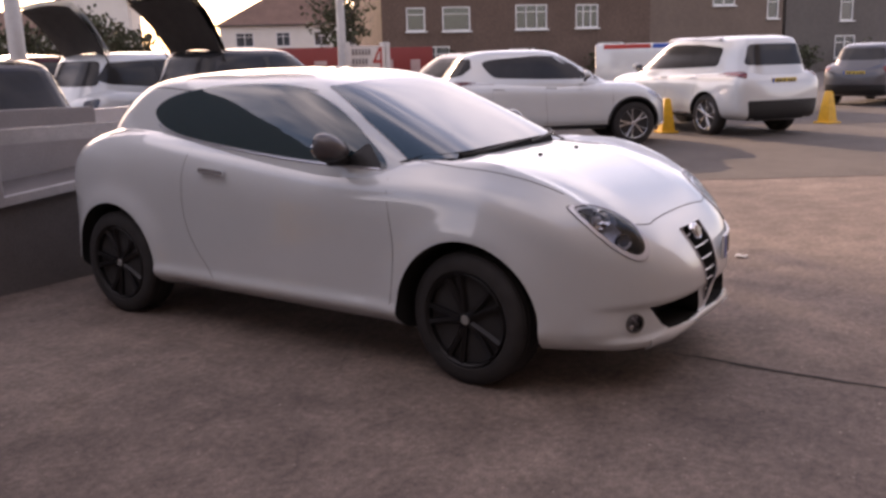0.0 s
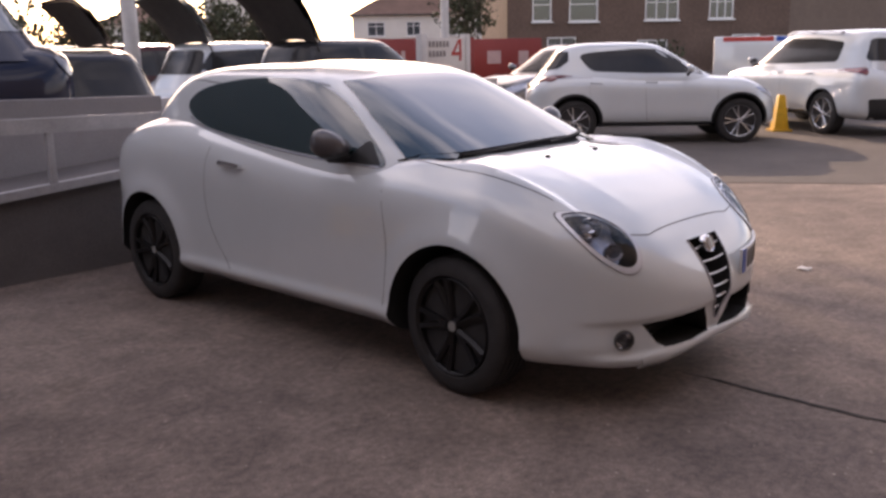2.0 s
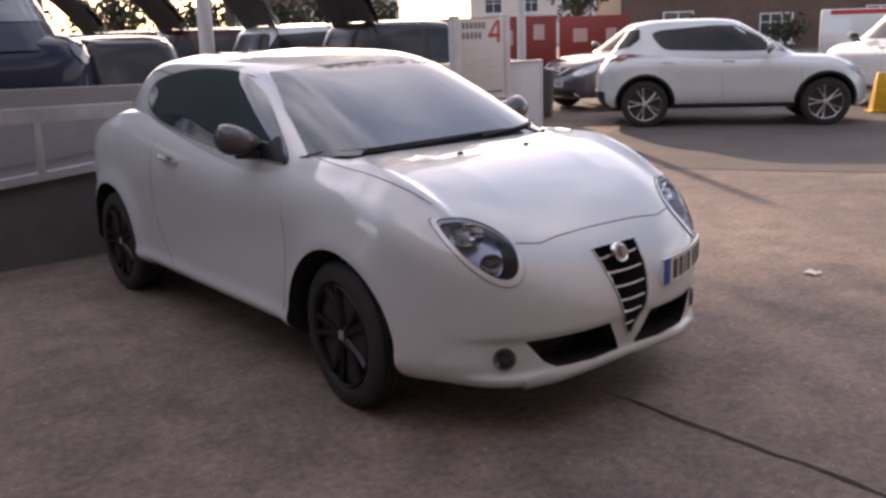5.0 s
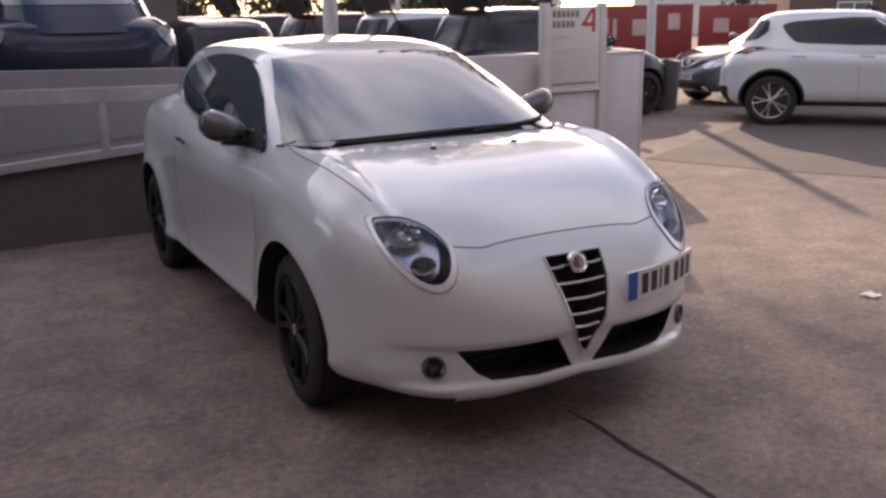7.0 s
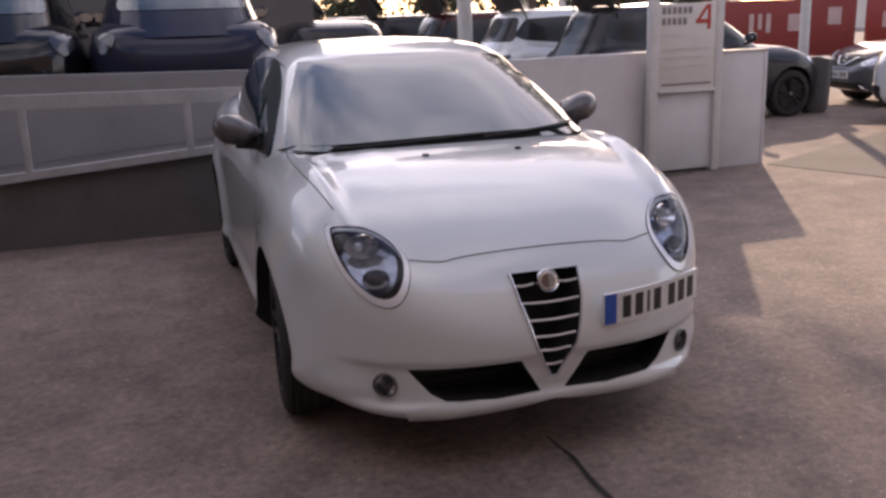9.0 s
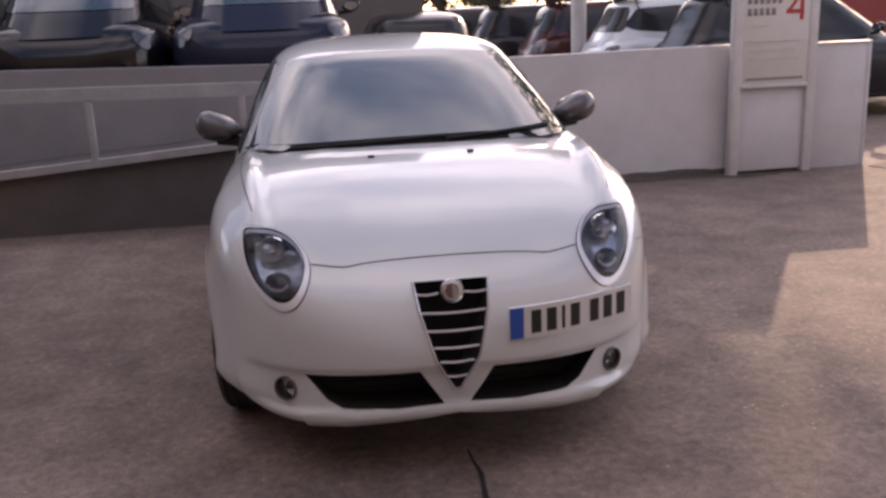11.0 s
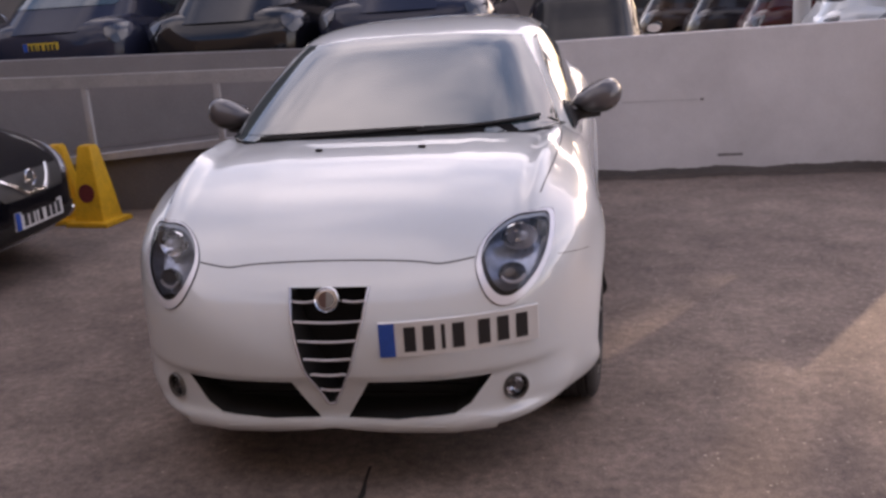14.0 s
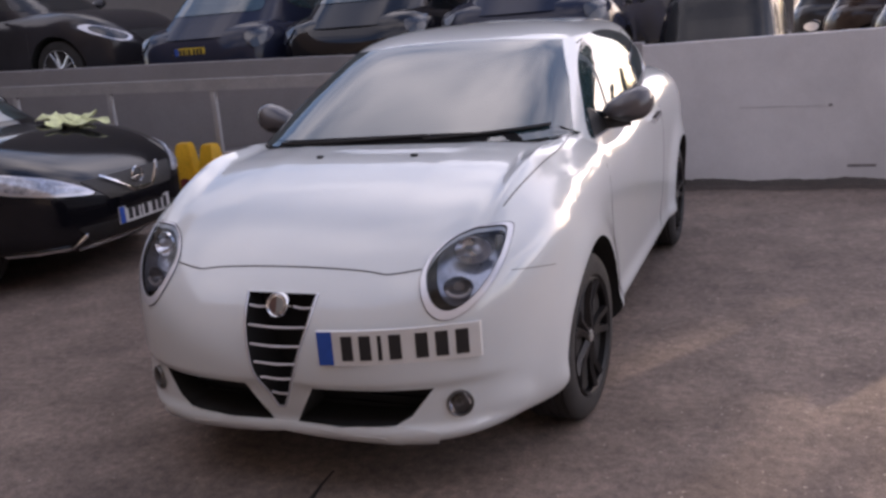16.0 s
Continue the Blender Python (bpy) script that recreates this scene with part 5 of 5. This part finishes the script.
part("drawbar", tube_bm([(2.0, 0, 0.42), (3.2, 0, 0.42)], 0.05), BLACK_TRIM, tr)


def bollard_cone(x, y, turn):
    """A folding yellow no-parking cone with four flat faces, feet and a printed disc."""
    co = thing("parking_cone", pose(x, y, 0, 0, 0, turn), "yellow plastic no-parking cone with a red printed disc", "cone", "parking cones")
    bm = bmesh.new()
    prof = [(0.0, 0.19), (0.035, 0.19), (0.04, 0.135), (0.30, 0.105), (0.60, 0.062), (0.625, 0.05)]
    rings = []
    for z, r in prof:
        rings.append([bm.verts.new((sx * r, sy * r * 0.9, z)) for sx, sy in ((-1, -1), (1, -1), (1, 1), (-1, 1))])
    for a, b in zip(rings, rings[1:]):
        for j in range(4):
            bm.faces.new((a[j], a[(j + 1) % 4], b[(j + 1) % 4], b[j]))
    bm.faces.new(rings[0][::-1])
    bm.faces.new(rings[-1])
    bmesh.ops.bevel(bm, geom=bm.edges[:], offset=0.006, segments=2, affect="EDGES")
    part("cone_body", bm, CONE_YELLOW, co, angle=30)
    bm = spin_bm([(-0.003, 0.072), (0.003, 0.072)], 24, "Y")
    bmesh.ops.transform(bm, matrix=Matrix.Translation((0, -0.101, 0.26)) @ Matrix.Rotation(radians(-6.5), 4, "X"), verts=bm.verts)
    d = part("disc", bm, CONE_RED, co)
    return co


bollard_cone(-3.37, 1.98, 12)
bollard_cone(-3.04, 1.88, -8)
bollard_cone(12.0, 2.62, 40)
bollard_cone(14.9, 0.42, 60)

# scrap of paper on the ground
random.seed(7)
bm = bmesh.new()
bmesh.ops.create_grid(bm, x_segments=8, y_segments=6, size=0.04)
for v in bm.verts:
    v.co.z = 0.006 + 0.012 * random.random()
bmesh.ops.solidify(bm, geom=bm.faces[:], thickness=0.002)
tagged(part("paper_scrap", bm, SIGN_WHITE), "small crumpled scrap of white paper on the asphalt", "litter").location = (2.38, -1.57, 0)

# crumpled cloth on the black bonnet
bm = bmesh.new()
bmesh.ops.create_grid(bm, x_segments=28, y_segments=18, size=1)
for v in bm.verts:
    x, y = v.co.x * 0.30, v.co.y * 0.15
    q = noise.noise(Vector((x * 9, y * 9, 3.1))) * 0.03 + noise.noise(Vector((x * 22, y * 22, 7.0))) * 0.014
    v.co = Vector((x + 0.03 * noise.noise(Vector((y * 11, 1, 0))), y * (1 + 0.5 * math.sin(x * 17)), max(0.0, 0.040 + q * 2.2)))
bmesh.ops.solidify(bm, geom=bm.faces[:], thickness=0.004)
cl = tagged(part("cleaning_cloth", bm, CLOTH), "crumpled lime green cloth lying on the black bonnet", "cloth")
cl.location = (0, 0, -5)
bpy.context.view_layer.update()
over = scene.ray_cast(bpy.context.evaluated_depsgraph_get(), Vector((-3.56, 0.92, 3)), Vector((0, 0, -1)))
cl.matrix_world = Matrix.Translation(over[1]) @ over[2].to_track_quat("Z", "Y").to_matrix().to_4x4() @ Matrix.Rotation(radians(20), 4, "Z")


# ---- far houses ----
def house(name, x, y, along, width, depth, eaves, ridge, windows, wall_mat, label, roof="gable", chimneys=(), base=0.0):
    """A house front from (x, y) along a direction, its back behind; windows as (u, z, w, h, columns)."""
    ob = thing(name, Matrix.Translation((x, y, 0)) @ Matrix.Rotation(radians(along), 4, "Z"), label, "house", "far houses")
    bm = box_bm(width / 2, depth / 2, eaves / 2, width, depth, eaves)
    cuts = [box_bm(u, 0.0, z, w, 0.36, h) for u, z, w, h, c in windows]
    bm = carve(bm, cuts)
    part("wall", bm, wall_mat, ob, smooth=False)
    o = 0.35
    bm = bmesh.new()
    if roof == "gable":
        prism_bm([(-o, eaves - 0.02), (depth / 2, ridge), (depth + o, eaves - 0.02), (depth + o, eaves + 0.10), (depth / 2, ridge + 0.14), (-o, eaves + 0.10)], "X", -o, width + o, bm)
        gb = prism_bm([(0, eaves), (depth, eaves), (depth / 2, ridge - 0.02)], "X", 0, width)
        part("gable_wall", gb, wall_mat, ob, smooth=False)
    else:
        vs = [bm.verts.new(p) for p in ((-o, -o, eaves), (width + o, -o, eaves), (width + o, depth + o, eaves), (-o, depth + o, eaves), (depth / 2, depth / 2, ridge), (width - depth / 2, depth / 2, ridge))]
        for f in ((0, 1, 5, 4), (1, 2, 5), (2, 3, 4, 5), (3, 0, 4), (3, 2, 1, 0)):
            bm.faces.new([vs[i] for i in f])
        bmesh.ops.recalc_face_normals(bm, faces=bm.faces)
    part("roof", bm, ROOF_TILE, ob, smooth=False)
    part("gutter", box_bm(width / 2, -o - 0.04, eaves - 0.02, width + 0.6, 0.12, 0.11, 0.02), BLACK_TRIM, ob)
    for u, z, w, h, c in windows:
        wd = new("window")
        wd.parent = ob
        bm = bmesh.new()
        t = 0.07
        for a, b in ((-w / 2 + t / 2, t), (w / 2 - t / 2, t)):
            box_bm(u + a, 0.06, z, b, 0.09, h, bm=bm)
        box_bm(u, 0.06, z + h / 2 - t / 2, w - 2 * t, 0.09, t, bm=bm)
        box_bm(u, 0.06, z - h / 2 + t / 2, w - 2 * t, 0.09, t, bm=bm)
        for k in range(1, c):
            box_bm(u - w / 2 + w * k / c, 0.06, z, 0.05, 0.08, h - 2 * t, bm=bm)
        box_bm(u, 0.06, z + h * 0.2, w - 2 * t, 0.075, 0.045, bm=bm)
        part("window_frame", bm, FRAME_WHITE, wd, smooth=False)
        part("window_sill", box_bm(u, -0.03, z - h / 2 - 0.04, w + 0.16, 0.22, 0.07), FRAME_WHITE, wd, smooth=False)
        for k in range(c):
            part("pane", box_bm(u - w / 2 + w * (k + 0.5) / c, 0.10, z, w / c, 0.012, h), PANE, wd, smooth=False)
        part("curtain", box_bm(u, 0.15, z - h * 0.12, w, 0.012, h * 0.76), FRAME_WHITE, wd, smooth=False)
    for u, v, hh in chimneys:
        ch = part("chimney", box_bm(u, v, ridge + hh / 2 - 0.6, 0.95, 0.65, hh + 1.0, 0.03), BRICK, ob)
        for k in (-0.2, 0.2):
            part("chimney_pot", spin_bm([(ridge + hh - 0.1, 0.12), (ridge + hh + 0.35, 0.10), (ridge + hh + 0.4, 0.12)], 12, "Z", centre=(u + k, v, 0)), ROOF_TILE, ch)
    return ob


house("brick_terrace", 35.35, 27.35, -40.0, 16.0, 8.0, 5.6, 8.6,
      [(1.9, 3.45, 1.05, 1.25, 1), (4.2, 3.45, 1.6, 1.3, 1), (8.6, 3.5, 1.9, 1.35, 3), (12.0, 3.5, 1.4, 1.3, 3), (3.0, 1.3, 1.6, 1.4, 2), (8.1, 1.0, 1.75, 1.55, 3), (13.5, 1.3, 1.6, 1.4, 2)], BRICK, "dark brown brick terrace with white windows", "gable", ((7.0, 4.0, 1.4),))
house("brown_house", 47.6, 17.1, -40.0, 9.0, 8.0, 5.6, 8.4,
      [(4.9, 4.6, 1.5, 1.2, 2), (4.4, 1.4, 1.8, 1.4, 2), (8.3, 3.9, 0.8, 1.4, 1)], mat("brown_render", (0.17, 0.125, 0.10), 0.9, vary=0.1, scale=0.5, fine=0.06, bump_scale=4), "brown rendered house at the end of the terrace", "gable", ((2.3, 4.0, 1.2),))
house("grey_house", 54.8, 11.2, -40.0, 18.0, 8.0, 5.6, 8.4,
      [(4.4, 3.8, 0.95, 1.6, 1), (9.0, 3.8, 1.5, 1.4, 2), (4.4, 1.4, 1.5, 1.4, 2), (9.5, 1.4, 1.8, 1.4, 2)], mat("grey_render", (0.125, 0.11, 0.10), 0.9, vary=0.1, scale=0.5, fine=0.06, bump_scale=4), "grey-brown rendered house beside the yard", "gable")
house("rendered_house", 49.5, 55.5, -44.0, 13.5, 9.0, 4.4, 7.2,
      [(2.0, 3.2, 1.5, 1.2, 2), (5.2, 3.2, 1.2, 1.2, 2), (8.4, 3.2, 1.2, 1.2, 2), (11.4, 3.2, 1.5, 1.2, 2)], RENDER_WHITE, "white rendered pair of houses under a brown tiled hip roof", "hip", ((9.3, 4.5, 1.6),))
house("gabled_house", 44.0, 60.0, 46.0, 9.0, 5.2, 6.4, 9.4, [(1.2, 5.0, 0.9, 1.9, 1)], RENDER_WHITE, "tall white rendered house with a narrow dark window", "gable")
house("rendered_house", 33.0, 68.0, -36.0, 9.0, 9.0, 3.9, 6.2, [(2.0, 2.9, 1.3, 1.1, 2), (6.2, 2.9, 1.3, 1.1, 2)], RENDER_WHITE, "white rendered house under a brown tiled hip roof", "hip")


def bush(name, x, y, r, h, n, seed, label, trunk=0.0):
    """A shrub or small tree: trunk, limbs and a crown of many small leaf clumps."""
    rng = random.Random(seed)
    ob = thing(name, pose(x, y, 0), label, "tree" if trunk else "shrub", "far greenery")
    bm = tube_bm([(0, 0, 0), (0.05, 0.02, trunk * 0.5 + 0.2), (0.0, 0.08, trunk + h * 0.5)], 0.07 + 0.02 * r, None, 8)
    for k in range(7):
        a = rng.uniform(0, 6.28)
        tube_bm([(0, 0, trunk + h * 0.15), (math.cos(a) * r * 0.3, math.sin(a) * r * 0.3, trunk + h * 0.4), (math.cos(a) * r * 0.7, math.sin(a) * r * 0.7, trunk + h * rng.uniform(0.5, 0.8))], 0.03, bm, 5)
    part("trunk", bm, BARK, ob)
    vs, fs = [], []
    for k in range(n):
        a, q, c = rng.uniform(0, 6.283), rng.random() ** 0.45, rng.uniform(-1, 1)
        lump = 0.8 + 0.35 * math.sin(3 * a + seed) * math.cos(2.3 * c + seed)
        s = math.sqrt(1 - c * c)
        p = Vector((math.cos(a) * s * r * q * lump, math.sin(a) * s * r * q * lump, trunk + h * 0.5 + c * h * 0.5 * q * lump))
        p.z = max(p.z, 0.08)
        d = Vector((rng.gauss(0, 1), rng.gauss(0, 1), rng.gauss(0, 1))).normalized()
        e = d.orthogonal().normalized()
        f = d.cross(e)
        w = rng.uniform(0.07, 0.16) * (0.6 + 0.25 * r)
        i = len(vs)
        vs += [p - e * w, p + f * w * 0.6, p + e * w, p - f * w * 0.6]
        fs.append((i, i + 1, i + 2, i + 3))
    me = bpy.data.meshes.new("crown")
    me.from_pydata([tuple(v) for v in vs], [], fs)
    me.materials.append(LEAF)
    cr = new("crown", me)
    cr.parent = ob
    return ob


bush("tree", 24.5, 38.0, 2.6, 3.6, 1400, 3, "round dark green garden tree", 1.0)
bush("tree", 21.5, 39.0, 2.2, 3.2, 1200, 5, "round dark green garden tree", 0.8)
bush("tree", 34.2, 29.2, 2.0, 5.0, 1500, 9, "slim dark green tree at the end of the terrace", 1.0)
for k in range(7):
    bush("hedge_shrub", 37.0 + 3.3 * k, 23.6 - 2.76 * k, 1.3, 1.9, 500, 20 + k, "dark clipped hedge shrub before the terrace")


def shade_tree(x, y, masses, seed, label):
    """An added tree, its crown out of view, to shade the yard: bare tapered trunk, limbs reaching out and a crown in
    several masses of leaves, each (cx, cy from the trunk, radius, lowest, highest, droop, leaves).
    """
    rng = random.Random(seed)
    ob = thing("tree", pose(x, y, 0), label, "tree", "far greenery")
    fork = min(mass[3] for mass in masses)
    bm = spin_bm([(0.0, 0.20), (0.4, 0.16), (3.0, 0.14), (fork - 0.4, 0.12), (fork + 1.2, 0.10)], 12, "Z")
    for cx, cy, radius, z0, z1, droop, n in masses:
        for k in range(12):
            a, q = rng.uniform(0, 6.283), rng.uniform(0.3, 0.85)
            ex, ey = cx + math.cos(a) * radius * q, cy + math.sin(a) * radius * q
            tube_bm([(0, 0, fork - 0.2), (ex * 0.4, ey * 0.4, z0 + 1.5), (ex, ey, z0 + 2.4 + rng.uniform(0, 1.6))], 0.06, bm, 6)
    part("trunk", bm, BARK, ob)
    vs, fs = [], []
    for cx, cy, radius, z0, z1, droop in [mass[:6] for mass in masses for k in range(mass[6])]:
        a, q = rng.uniform(0, 6.283), math.sqrt(rng.random())
        edge = radius * (1 + 0.06 * math.sin(3 * a + seed) + 0.04 * math.sin(7 * a))
        top, low = z1 - (z1 - z0) * 0.4 * q ** 3, z0 + droop * q * q + 0.1 * math.sin(5 * a)
        p = Vector((cx + math.cos(a) * edge * q, cy + math.sin(a) * edge * q, low + (top - low) * rng.random() ** 1.3))
        d = Vector((rng.gauss(0, 1), rng.gauss(0, 1), rng.gauss(0, 1))).normalized()
        e = d.orthogonal().normalized()
        f = d.cross(e)
        w = rng.uniform(0.14, 0.34)
        i = len(vs)
        vs += [p - e * w, p + f * w * 0.7, p + e * w, p - f * w * 0.7]
        fs.append((i, i + 1, i + 2, i + 3))
    me = bpy.data.meshes.new("crown")
    me.from_pydata([tuple(v) for v in vs], [], fs)
    me.materials.append(LEAF)
    new("crown", me).parent = ob
    return ob


# unseen crown, its masses placed by the shade edge wanted on the ground
shade_tree(10.45, 22.05, [(3.3, -1.5, 6.2, 9.4, 17.6, 1.75, 3900), (0.45, 0.37, 4.4, 8.9, 15.0, 0.2, 2900)], 31, "tall tree added to shade the yard, its wide dense crown out of view")
for k, (x, y, r, h) in enumerate(((3.0, 34.0, 2.4, 3.4), (7.5, 35.5, 2.2, 2.9), (12.0, 36.0, 2.6, 3.6), (16.5, 37.0, 2.2, 3.0), (28.5, 40.0, 2.4, 3.3))):
    bush("tree", x, y, r, h, 1300, 40 + k, "round dark garden tree behind the row of cars", 0.7)
